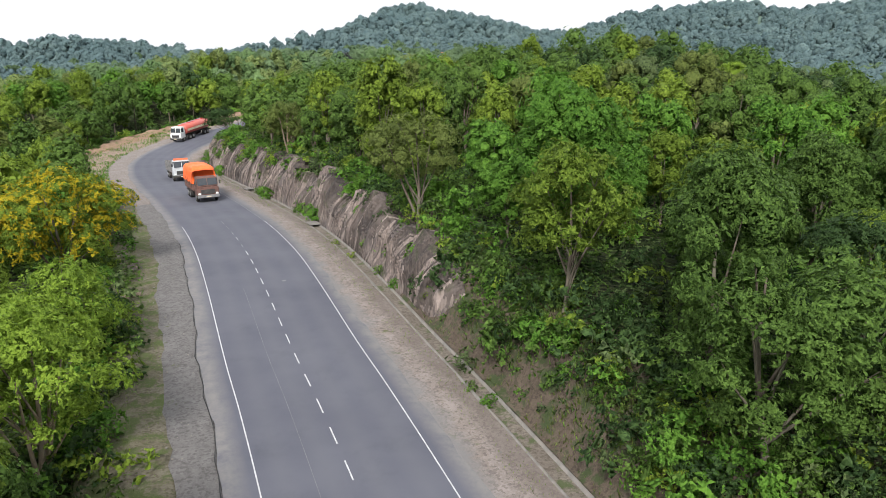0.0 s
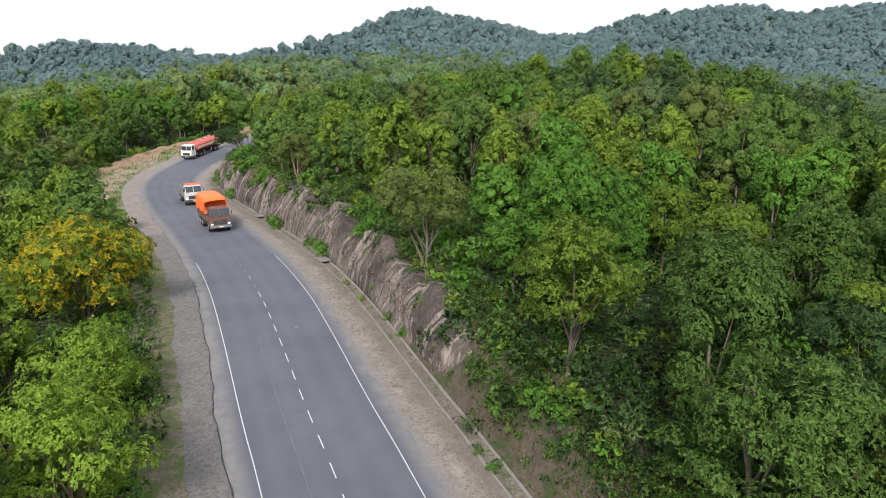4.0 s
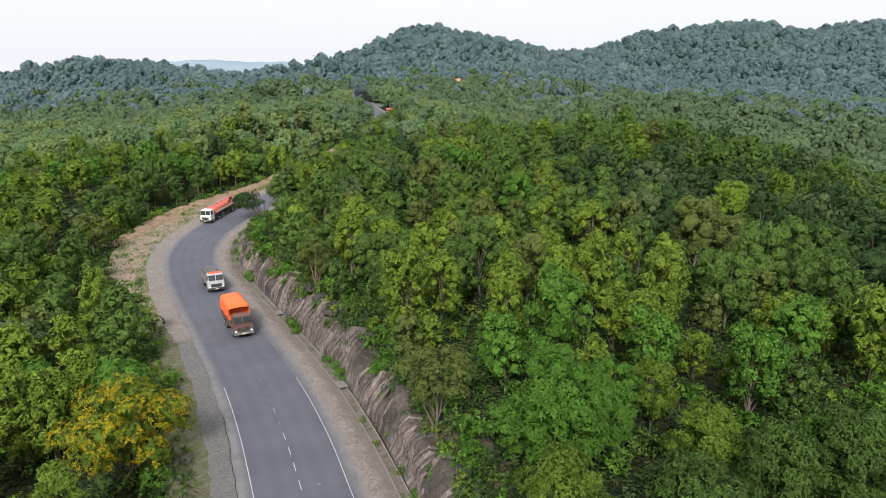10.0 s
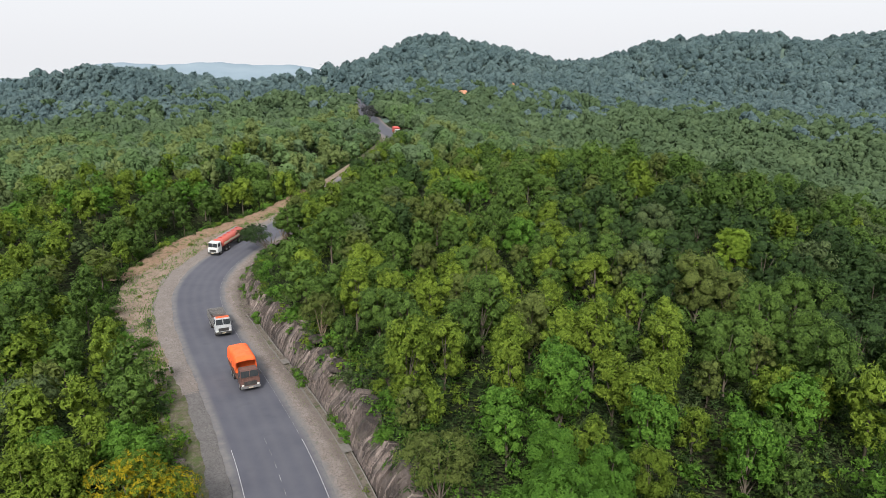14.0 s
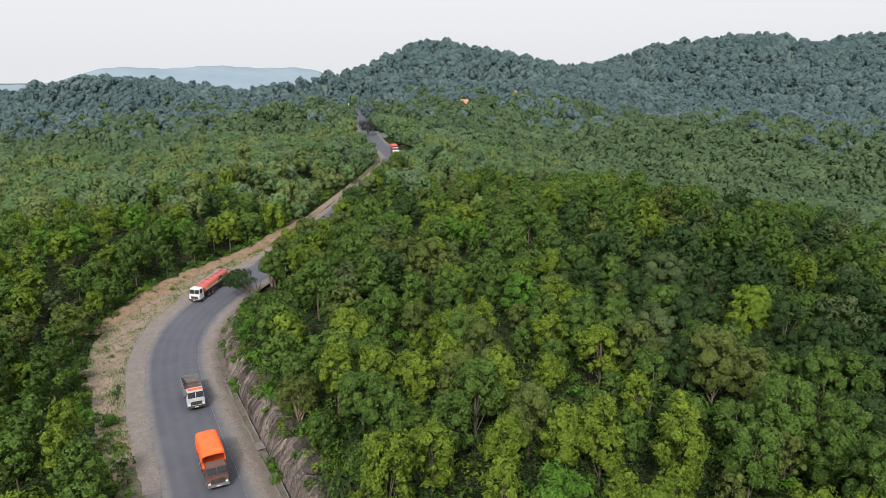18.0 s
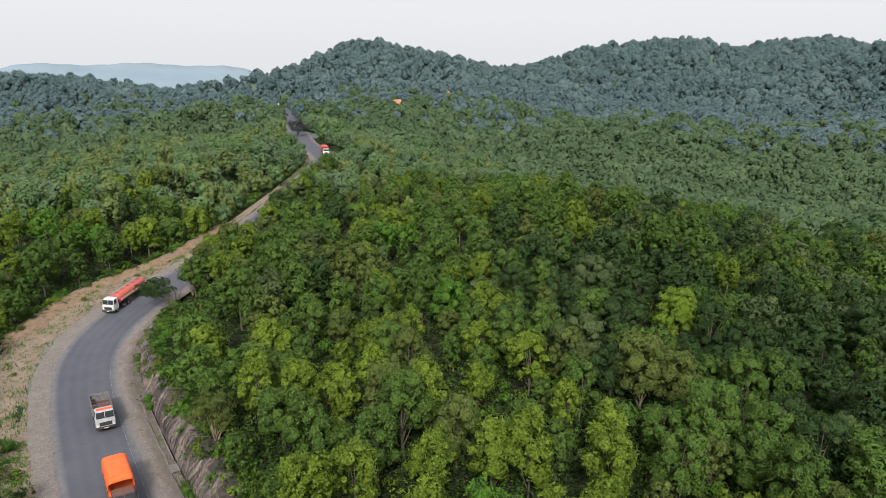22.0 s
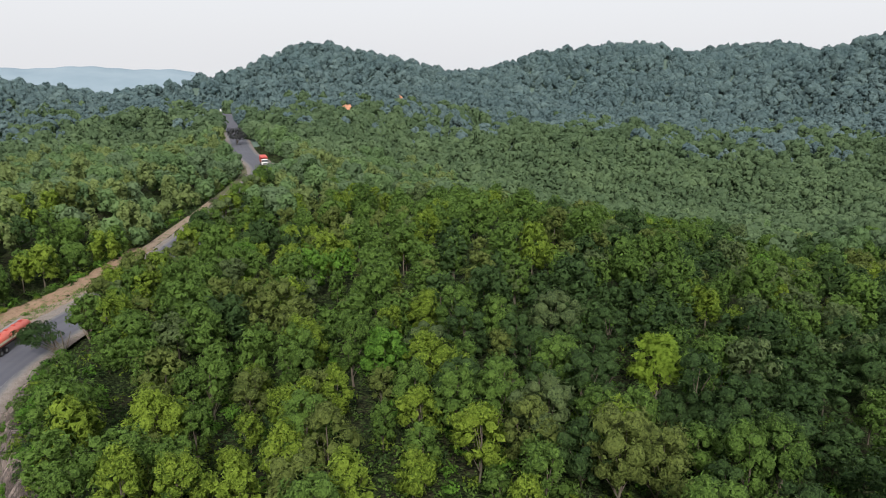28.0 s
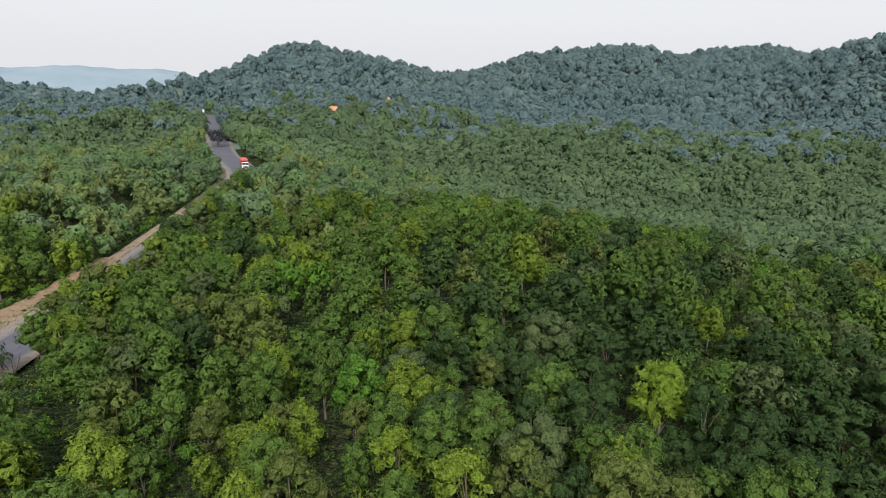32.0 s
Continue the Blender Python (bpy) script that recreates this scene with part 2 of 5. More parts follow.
def dirt_material(name, pale, brown, green, g0=0.55, worn_edge=None):
    """Bare ground with pebbles and weeds; worn_edge: the colour of the tar and dust trodden in along its first edge."""
    k = Mat(name, 0.95, 0.1)
    fine = k.noise(11.0, 6.0, 0.8)
    c = k.mix(k.ramp(k.noise(0.55, 6.0, 0.7), 0.38, 0.62), pale, brown)
    c = k.mix(k.ramp(k.noise(2.6, 5.0, 0.7), 0.42, 0.62, 0, 0.6), c, tuple(0.62 * v for v in brown))
    c = k.mix(k.ramp(fine, 0.4, 0.68, 0, 0.6), c, tuple(1.25 * v for v in pale))
    peb = k.t.nodes.new("ShaderNodeTexVoronoi")
    peb.inputs["Scale"].default_value = 9.0
    k.t.links.new(k.pos, peb.inputs["Vector"])
    tone = k.t.nodes.new("ShaderNodeSeparateColor")
    k.t.links.new(peb.outputs["Color"], tone.inputs[0])
    c = k.mix(k.ramp(tone.outputs[0], 0.72, 0.8, 0.0, 0.45), c, tuple(0.5 * v for v in brown))
    c = k.mix(k.ramp(k.noise(0.75, 6.0, 0.75), g0, g0 + 0.08, 0, 0.85), c, green)
    if worn_edge:
        uv = k.t.nodes.new("ShaderNodeUVMap")
        sep = k.t.nodes.new("ShaderNodeSeparateXYZ")
        k.t.links.new(uv.outputs[0], sep.inputs[0])
        rag = k.t.nodes.new("ShaderNodeMath")
        rag.operation = "MULTIPLY_ADD"
        k.t.links.new(k.noise(0.45, 6.0, 0.7), rag.inputs[0])
        rag.inputs[1].default_value = 0.9
        k.t.links.new(sep.outputs["Y"], rag.inputs[2])
        c = k.mix(k.ramp(rag.outputs[0], 0.55, 0.85, 0.9, 0.0), c, worn_edge)
        c = k.mix(k.ramp(rag.outputs[0], 1.0, 1.25, 0.0, 0.6), c, tuple(0.7 * v for v in brown))
    return k.done(c, fine, 0.8, 0.06)


def rock_material(name="cut_rock", lift=1.0):
    k = Mat(name, 0.85, 0.2)
    grain = k.noise(5.0, 8.0, 0.75)
    streak = k.noise(5.5, 8.0, 0.8, (1.0, 1.0, 0.09))
    crack = k.noise(13.0, 4.0, 0.7, (1.0, 1.0, 0.07))
    band = k.noise(0.35, 3.0, 0.6)
    c = k.mix(k.ramp(streak, 0.38, 0.62), (0.060 * lift, 0.050 * lift, 0.046 * lift), (0.225 * lift, 0.180 * lift, 0.155 * lift))
    c = k.mix(k.ramp(band, 0.48, 0.62, 0, 0.65), c, (0.062 * lift, 0.056 * lift, 0.055 * lift))
    c = k.mix(k.ramp(crack, 0.55, 0.64, 0, 0.75), c, (0.030 * lift, 0.026 * lift, 0.025 * lift))
    c = k.mix(k.ramp(grain, 0.40, 0.70, 0, 0.5), c, (0.055 * lift, 0.048 * lift, 0.046 * lift))
    c = k.mix(k.ramp(k.noise(0.3, 4.0), 0.52, 0.66, 0, 0.55), c, (0.26 * lift, 0.215 * lift, 0.19 * lift))
    c = k.mix(k.ramp(k.noise(0.5, 5.0, 0.7), 0.58, 0.70, 0, 0.75), c, (0.045, 0.060, 0.022))
    return k.done(c, crack, 0.9, 0.12)


def plain_material(name, a, b, rough=0.6, spec=0.4, metal=0.0, scale=3.0, dust=0.25):
    k = Mat(name, rough, spec, metal)
    c = k.mix(k.ramp(k.noise(scale, 5.0), 0.35, 0.65), a, b)
    c = k.mix(k.ramp(k.noise(1.1, 5.0, 0.7), 0.5, 0.75, 0, dust), c, (0.22, 0.19, 0.15))
    return k.done(c, k.noise(20.0, 2.0), 0.06, 0.01)


def hazed_slope_material():
    k = Mat("hazed_slope", 0.95, 0.1)
    # Haze painted in: pale bluish ground keeps the gaps between far trees light.
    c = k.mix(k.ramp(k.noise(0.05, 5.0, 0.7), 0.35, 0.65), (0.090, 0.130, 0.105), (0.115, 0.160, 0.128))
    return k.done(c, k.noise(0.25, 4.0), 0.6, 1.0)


GROUND = ground_material()
FAR_GROUND = hazed_slope_material()
ASPHALT = asphalt_material()
SHOULDER_L = dirt_material("gravel_shoulder", (0.145, 0.136, 0.131), (0.122, 0.114, 0.108), (0.080, 0.095, 0.035), 0.62)
SHOULDER_BEND = dirt_material("bend_shoulder", (0.225, 0.200, 0.182), (0.172, 0.146, 0.128), (0.120, 0.118, 0.062), 0.62)
SHOULDER_R = dirt_material("dusty_shoulder", (0.238, 0.206, 0.186), (0.170, 0.140, 0.120), (0.090, 0.098, 0.042), 0.60, (0.165, 0.158, 0.154))
EARTH = dirt_material("bare_earth", (0.280, 0.216, 0.168), (0.205, 0.150, 0.112), (0.062, 0.092, 0.028), 0.53)
ROCK = rock_material("cut_rock", 1.12)
ROCK_GREY = rock_material("cut_rock_grey", 0.62)
ROCK_PALE = rock_material("cut_rock_pale", 1.5)
CONCRETE = plain_material("drain_concrete", (0.130, 0.120, 0.108), (0.185, 0.170, 0.152), 0.9, 0.2, 0.0, 2.0, 0.5)


def worn_paint():
    k = Mat("worn_road_paint", 0.75, 0.3)
    return k.done(k.mix(k.ramp(k.noise(1.4, 6.0, 0.75), 0.48, 0.66), (0.10, 0.10, 0.102), (0.36, 0.36, 0.355)))


WORN = worn_paint()
SOIL = dirt_material("dark_soil", (0.104, 0.082, 0.062), (0.068, 0.052, 0.040), (0.036, 0.056, 0.020), 0.50)
BERM = dirt_material("orange_earth", (0.275, 0.190, 0.132), (0.205, 0.132, 0.086), (0.078, 0.100, 0.034), 0.53)
DUST = dirt_material("pale_dust", (0.275, 0.235, 0.205), (0.215, 0.180, 0.155), (0.200, 0.165, 0.135), 0.7)
GRASSY = dirt_material("thin_grass", (0.150, 0.132, 0.100), (0.098, 0.088, 0.054), (0.070, 0.092, 0.030), 0.48)
SILT = dirt_material("drain_silt", (0.170, 0.145, 0.120), (0.110, 0.092, 0.074), (0.060, 0.080, 0.030), 0.53)
DARKROCK = rock_material("dark_rock", 0.5)
PAINT = plain_material("road_paint", (0.34, 0.34, 0.34), (0.48, 0.48, 0.475), 0.7, 0.3, 0.0, 4.0, 0.3)


# ---- mesh helpers ----
def mesh_of(name, verts, faces, mats, idx=None, smooth=False, normals=None, tone=None):
    """A mesh from arrays; faces is an (n, k) array."""
    me = bpy.data.meshes.new(name)
    verts, faces = np.asarray(verts, np.float32), np.asarray(faces, np.int32)
    n, k = faces.shape
    me.vertices.add(len(verts))
    me.vertices.foreach_set("co", verts.ravel())
    me.loops.add(n * k)
    me.loops.foreach_set("vertex_index", faces.ravel())
    me.polygons.add(n)
    me.polygons.foreach_set("loop_start", np.arange(0, n * k, k, dtype=np.int32))
    for m in mats:
        me.materials.append(m)
    if idx is not None:
        me.polygons.foreach_set("material_index", np.asarray(idx, np.int32))
    me.polygons.foreach_set("use_smooth", np.full(n, smooth))
    me.update(calc_edges=True)
    if normals is not None:
        me.attributes.new("custom_normal", "FLOAT_VECTOR", "POINT").data.foreach_set("vector", np.asarray(normals, np.float32).ravel())
    if tone is not None:
        me.attributes.new("tone", "FLOAT", "FACE").data.foreach_set("value", np.asarray(tone, np.float32))
    return me


def part(name, bm, material, parent, label=""):
    """Link a bmesh or a mesh as one object under a thing or a part."""
    if isinstance(bm, bmesh.types.BMesh):
        me = bpy.data.meshes.new(name)
        bm.to_mesh(me)
        bm.free()
        me.materials.append(material)
    else:
        me = bm
    ob = new(name, me)
    ob.parent = parent
    return tagged(ob, label) if label else ob


def loft(rings, close=True):
    """Verts and quads of a tube through rings of equal length."""
    k = len(rings[0])
    v = np.concatenate(rings)
    f = []
    for i in range(len(rings) - 1):
        for j in range(k if close else k - 1):
            a, b = i * k + j, i * k + (j + 1) % k
            f.append((a, b, b + k, a + k))
    return v, np.array(f)


def tube(path, radii, k=6):
    """A tapered tube along a path of points."""
    path = np.asarray(path, float)
    rings = []
    for i, p in enumerate(path):
        d = path[min(i + 1, len(path) - 1)] - path[max(i - 1, 0)]
        d /= np.linalg.norm(d) + 1e-9
        a = np.cross(d, (0.31, 0.95, 0.05))
        a /= np.linalg.norm(a)
        b = np.cross(d, a)
        ang = np.arange(k) * 2 * np.pi / k
        rings.append(p + radii[i] * (np.cos(ang)[:, None] * a + np.sin(ang)[:, None] * b))
    return loft(rings)


def stack(pieces):
    """Join (verts, faces) pieces."""
    vs, fs, n = [], [], 0
    for v, f in pieces:
        vs.append(v)
        fs.append(np.asarray(f) + n)
        n += len(v)
    return np.concatenate(vs), np.concatenate(fs)


# ---- the road's line ----
LINE = [
    (46, -150), (31, -90), (17, -40), (8.5, -6), (2.2, 12), (-3.7, 28), (-7.4, 37.6), (-10.4, 45), (-15.5, 58.2), (-19.6, 68.4), (-24.8, 80),
    (-30.6, 91.6), (-36.3, 102.5), (-47.3, 123), (-57.8, 144), (-64.0, 161), (-65.6, 177), (-62.6, 195),
    (-56.0, 216), (-51.2, 235), (-48.0, 255), (-41.0, 304), (-37.0, 342), (-35.0, 372), (-38.5, 396),
    (-46.0, 420), (-55.0, 448), (-70, 520), (-95, 640), (-108, 695), (-135, 760), (-190, 830),
]


def spline(points, step):
    """Points every step metres along a smooth curve."""
    p = np.array(points, float)
    q = np.vstack([2 * p[0] - p[1], p, 2 * p[-1] - p[-2]])
    out = []
    for i in range(1, len(q) - 2):
        for s in np.linspace(0, 1, 24, endpoint=False):
            a, b, c, d = q[i - 1], q[i], q[i + 1], q[i + 2]
            out.append(0.5 * (2 * b + (c - a) * s + (2 * a - 5 * b + 4 * c - d) * s**2 + (3 * b - a - 3 * c + d) * s**3))
    out.append(p[-1])
    out = np.array(out)
    u = np.concatenate([[0], np.cumsum(np.linalg.norm(np.diff(out, axis=0), axis=1))])
    n = int(u[-1] / step)
    g = np.linspace(0, u[-1], n + 1)
    return np.stack([np.interp(g, u, out[:, 0]), np.interp(g, u, out[:, 1])], 1), g


RC, RU = spline(LINE, 1.5)
RT = np.gradient(RC, axis=0)
RT /= np.linalg.norm(RT, axis=1)[:, None]
RN = np.stack([RT[:, 1], -RT[:, 0]], 1)  # to the right
RZ = np.interp(RC[:, 1], (-150, 28, 45, 60, 75, 108, 138, 168, 200, 258, 320, 377, 440, 690, 830), (-3.5, -0.8, -0.3, 0, -0.1, -1.5, -3.1, -3.2, -0.8, 3.2, 7.0, 10.0, 11.6, 16.2, 12))
for _ in range(3):
    RZ[4:-4] = np.convolve(RZ, np.ones(9) / 9, "valid")


def to_road(x, y):
    """Signed distance to the road's line (right is positive), its height there and the northing of the nearest point."""
    x, y = np.ravel(x).astype(float), np.ravel(y).astype(float)
    s, z, yy = np.empty(len(x)), np.empty(len(x)), np.empty(len(x))
    for a in range(0, len(x), 20000):
        e = slice(a, a + 20000)
        dx, dy = x[e, None] - RC[None, :, 0], y[e, None] - RC[None, :, 1]
        i = np.argmin(dx * dx + dy * dy, axis=1)
        k = np.arange(len(i))
        d = np.hypot(dx[k, i], dy[k, i])
        side = dx[k, i] * RN[i, 0] + dy[k, i] * RN[i, 1]
        s[e], z[e], yy[e] = np.where(side >= 0, d, -d), RZ[i], RC[i, 1]
    return s, z, yy


# ---- the land ----
def hill(x, y, cx, cy, h, rx, ry, turn=0.0):
    c, s = math.cos(radians(turn)), math.sin(radians(turn))
    u, v = (x - cx) * c + (y - cy) * s, -(x - cx) * s + (y - cy) * c
    return h * np.exp(-0.5 * ((u / rx) ** 2 + (v / ry) ** 2))


def swell(x, y, wave, seed):
    """Smooth random relief made of a few sine waves."""
    r = np.random.RandomState(seed)
    out = 0
    for _ in range(6):
        a, k, p = r.rand() * 6.283, (0.6 + 0.9 * r.rand()) * 6.283 / wave, r.rand() * 6.283
        out = out + np.sin((x * math.cos(a) + y * math.sin(a)) * k + p)
    return out / 6


def wild(x, y):
    """Height of the untouched ground."""
    z = np.full(np.shape(x), -6.0)
    z = z + hill(x, y, 20, 85, 9.6, 42, 75)
    z = z + hill(x, y, 58, 232, 13.5, 42, 60, -10)
    z = z + hill(x, y, -35, 400, 16, 75, 120)
    z = z + hill(x, y, -100, 300, 9, 60, 90)
    z = z + hill(x, y, -105, 690, 18, 130, 100)
    z = z + hill(x, y, 180, 540, 12, 60, 90)
    z = z + hill(x, y, 215, 425, -24, 135, 80)
    z = z + hill(x, y, 61, 800, 14.8, 118, 90)
    z = z + hill(x, y, -47, 1015, 54, 72, 110)
    z = z + hill(x, y, 69, 1030, 39, 79, 110)
    z = z + hill(x, y, -169, 885, 21, 72, 90)
    z = z + hill(x, y, -426, 870, 36, 108, 120)
    z = z + hill(x, y, 265, 1120, 49.5, 97, 150)
    z = z + hill(x, y, 440, 1170, 75.5, 101, 150)
    z = z + hill(x, y, 719, 1250, 98, 122, 150)
    z = z + hill(x, y, 660, 820, 100, 104, 150)
    z = z + hill(x, y, -64, 930, 12.5, 59, 80)
    z = z - 60 * (1 - np.exp(-0.5 * (np.maximum(np.hypot(x, y) - 1350, 0) / 500) ** 2))
    return z + (4.0 * swell(x, y, 105, 8) + 7.0 * swell(x, y, 150, 21) * np.clip((np.hypot(x, y) - 640) / 200, 0, 1)) * np.clip((np.hypot(x, y) - 430) / 150, 0, 1) + 1.2 * swell(x, y, 40, 3) + 2.5 * swell(x, y, 170, 4) * np.clip((y - 150) / 300, 0, 1)


def flat_left(yy):
    """How far the levelled ground reaches beyond the road on its outer side."""
    return np.interp(yy, (100, 118, 140, 165, 200, 220, 260, 330), (10.5, 14, 16, 20, 20, 15, 11.5, 10.5))


def cut_height(yy):
    """Height of the rock cutting beside the road, by northing."""
    return np.interp(yy, (-150, 0, 30, 45, 60, 110, 150, 175, 200, 240, 300), (1.0, 1.2, 2.6, 4.2, 5.0, 5.2, 4.6, 3.2, 1.4, 0.8, 0.5))


def land(x, y, foot=10.6):
    """Height of the finished ground; foot: where the slope on the inner side of the road begins."""
    sh = np.shape(x)
    x, y = np.ravel(x).astype(float), np.ravel(y).astype(float)
    s, rz, yy = to_road(x, y)
    n = wild(x, y)
    ch = cut_height(yy)
    right = rz + np.interp(s, (0, foot, max(13.2, foot + 1.2), 16), (0, 0, 1, 1.08)) * ch
    flat = flat_left(yy)
    left = rz - np.interp(-s - flat, (0, 2.5, 12, 30), (0.1, 0.7, 2.6, 4.0))
    near = np.where(s >= 0, right, left)
    w = np.clip((np.abs(s) - np.where(s >= 0, 14, flat + 4)) / 26, 0, 1)
    w = w * w * (3 - 2 * w)
    z = near * (1 - w) + n * w
    z = np.where((s > -flat + 0.3) & (s < foot - 0.3), rz - 0.35 - 0.5 * ((s > 7.4) & (s < foot + 0.2)), z)
    return z.reshape(sh)


def axis(parts):
    out = []
    for a, b, step in parts:
        out.append(np.arange(a, b, step))
    return np.concatenate(out)


GX = axis(((-4600, -1400, 200), (-1400, -500, 45), (-500, -150, 14), (-150, -90, 4), (-90, 40, 1.7), (40, 120, 4), (120, 500, 14), (500, 1500, 45), (1500, 4700, 200)))
GY = axis(((-3000, -400, 200), (-400, -60, 25), (-60, 10, 5), (10, 240, 1.8), (240, 460, 4), (460, 1400, 14), (1400, 4800, 170)))
gx, gy = np.meshgrid(GX, GY)
gz = np.where((gy > -60) & (gy < 190), land(gx, gy, 12.6), land(gx, gy))
nx, ny = len(GX), len(GY)
q = (np.arange(ny - 1)[:, None] * nx + np.arange(nx - 1)[None, :]).ravel()
s_, _, yy_ = to_road(gx.ravel()[q], gy.ravel()[q])
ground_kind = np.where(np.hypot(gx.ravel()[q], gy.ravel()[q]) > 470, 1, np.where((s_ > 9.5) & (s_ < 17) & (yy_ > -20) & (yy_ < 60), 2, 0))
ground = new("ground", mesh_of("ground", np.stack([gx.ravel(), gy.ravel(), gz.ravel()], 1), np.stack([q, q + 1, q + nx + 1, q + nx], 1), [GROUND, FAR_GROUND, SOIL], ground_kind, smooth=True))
tagged(ground, "forest floor of dark leaf litter and undergrowth over hills", "ground", kind="structure")


def ribbon(name, a, b, lift, material, u0=0.0, u1=1e9, cols=6, wob=0.0, seed=0, edge_drop=0.0, crown=0.0, parent=None):
    """A strip of the road between the offsets a and b from its line. Offsets may be functions of the northing."""
    u0, u1 = max(u0, 0.0), min(u1, float(RU[-1]))
    uu = np.linspace(u0, u1, int(max(3, (u1 - u0) / 1.5 + 2)))
    cx, cy, nx_, ny_, cz = (np.interp(uu, RU, w) for w in (RC[:, 0], RC[:, 1], RN[:, 0], RN[:, 1], RZ))
    r = np.random.RandomState(seed)
    ph = r.rand(8) * 6.28
    rows = []
    for k in range(cols + 1):
        f = k / cols
        aa = a(cy) if callable(a) else np.full(len(uu), float(a))
        bb = b(cy) if callable(b) else np.full(len(uu), float(b))
        o = aa + (bb - aa) * f
        if wob and (k in (0, cols) or cols == 1):
            q = 0 if cols == 1 else k
            o = o + wob * (np.sin(uu * 0.9 + ph[q % 8]) * 0.4 + np.sin(uu * 0.31 + ph[(q + 1) % 8]) * 0.5 + np.sin(uu * 2.3 + ph[(q + 2) % 8]) * 0.3)
        z = cz + lift - crown * (o / 5.0) ** 2
        if k in (0, cols):
            z = z - edge_drop
        rows.append(np.column_stack([cx + nx_ * o, cy + ny_ * o, z]))
    v, f = loft(rows, close=False)
    me = mesh_of(name, v, f[:, ::-1], [material], smooth=True)
    offs = np.concatenate([np.full(len(uu), k / cols) for k in range(cols + 1)])
    along = np.tile(uu, cols + 1)
    if not callable(a) and not callable(b):
        offs = a + (b - a) * offs
    li = np.empty(len(me.loops), np.int32)
    me.loops.foreach_get("vertex_index", li)
    layer = me.uv_layers.new(name="UVMap")
    layer.data.foreach_set("uv", np.column_stack([along[li], offs[li]]).astype(np.float32).ravel())
    ob = new(name, me)
    ob.parent = parent
    return ob


def u_at(north):
    return float(np.interp(north, RC[:, 1], RU))


def half(y):
    """Offset of the painted edge lines."""
    return np.interp(y, (25, 45, 65), (4.25, 4.45, 4.7))


FAINT = plain_material("faint_seam", (0.11, 0.11, 0.112), (0.19, 0.19, 0.19), 0.8, 0.2, 0.0, 1.2)
road = tagged(ribbon("road", -6.0, 5.7, 0.05, ASPHALT, cols=10, wob=0.2, seed=1, edge_drop=0.03), "two-lane grey asphalt road, weathered and dusty at its edges", "road", kind="structure")
def outer_edge(y):
    """Offset of the outer edge of the outer shoulder."""
    return np.interp(y, (20, 60, 90, 110, 125, 150, 170, 200, 260), (-7.8, -8.7, -8.6, -8.4, -9.0, -9.5, -10, -9.0, -7.3))


tagged(ribbon("shoulder", outer_edge, -5.6, -0.02, SHOULDER_L, u1=u_at(104), cols=6, wob=0.35, seed=2, edge_drop=0.1),
       "grey gravel and dust shoulder beside the asphalt", "shoulder", kind="structure")
tagged(ribbon("shoulder", lambda y: outer_edge(y) - 0.5, -5.6, -0.02, SHOULDER_BEND, u0=u_at(103.5), cols=6, wob=0.5, seed=2, edge_drop=0.1),
       "pale dusty shoulder along the outside of the bend", "shoulder", kind="structure")
tagged(ribbon("shoulder", 5.2, lambda y: np.interp(y, (170, 215, 260), (8.9, 8.0, 7.0)), 0.0, SHOULDER_R, cols=6, wob=0.12, seed=3, edge_drop=0.02),
                 "dusty gravel shoulder with weeds beside the drain", "shoulder", kind="structure")
tagged(ribbon("grass_verge", -12.8, -7.2, -0.10, GRASSY, u_at(-60), u_at(112), cols=5, wob=0.3, seed=5, edge_drop=0.5),
       "thin dry grass and litter between shoulder and bushes", "verge", kind="structure")
tagged(ribbon("grass_verge", -11.5, -5.4, -0.10, GRASSY, u_at(318), u_at(450), cols=5, wob=0.4, seed=8, edge_drop=0.5),
       "grassy verge along the outer edge of the far road", "verge", kind="structure")
tagged(ribbon("bare_bank", lambda y: -flat_left(y) - 0.6, -8.0, -0.13, EARTH, u_at(108), u_at(330), cols=8, wob=0.9, seed=6, edge_drop=0.9),
       "eroded bare earth bank beside the road bend", "bank", kind="structure")
tagged(ribbon("edge_line", lambda y: -half(y) - 0.035, lambda y: -half(y) + 0.035, 0.056, PAINT, u_at(-100), u_at(84), 1, parent=road), "white painted edge line")
tagged(ribbon("edge_line", lambda y: half(y) - 0.035, lambda y: half(y) + 0.035, 0.056, PAINT, u_at(-100), u_at(83), 1, parent=road), "white painted edge line")
tagged(ribbon("edge_line", lambda y: half(y) - 0.035, lambda y: half(y) + 0.035, 0.056, WORN, u_at(84.5), u_at(182), 1, parent=road), "worn white edge line")
tagged(ribbon("edge_line", lambda y: half(y) - 0.2, lambda y: half(y) - 0.06, 0.056, WORN, u_at(385), u_at(640), 1, parent=road), "worn white edge line")
for n0 in range(0, 24):
    uu = u_at(10.6) + n0 * 3.42
    tagged(ribbon("lane_dash", -0.038, 0.038, 0.058, PAINT if n0 < 19 else WORN, uu, uu + 1.75, 1, parent=road), "white painted dash")
tagged(ribbon("old_seam", -1.735, -1.715, 0.056, FAINT, u_at(8), u_at(58), 1, seed=9, parent=road), "faint old paint seam")

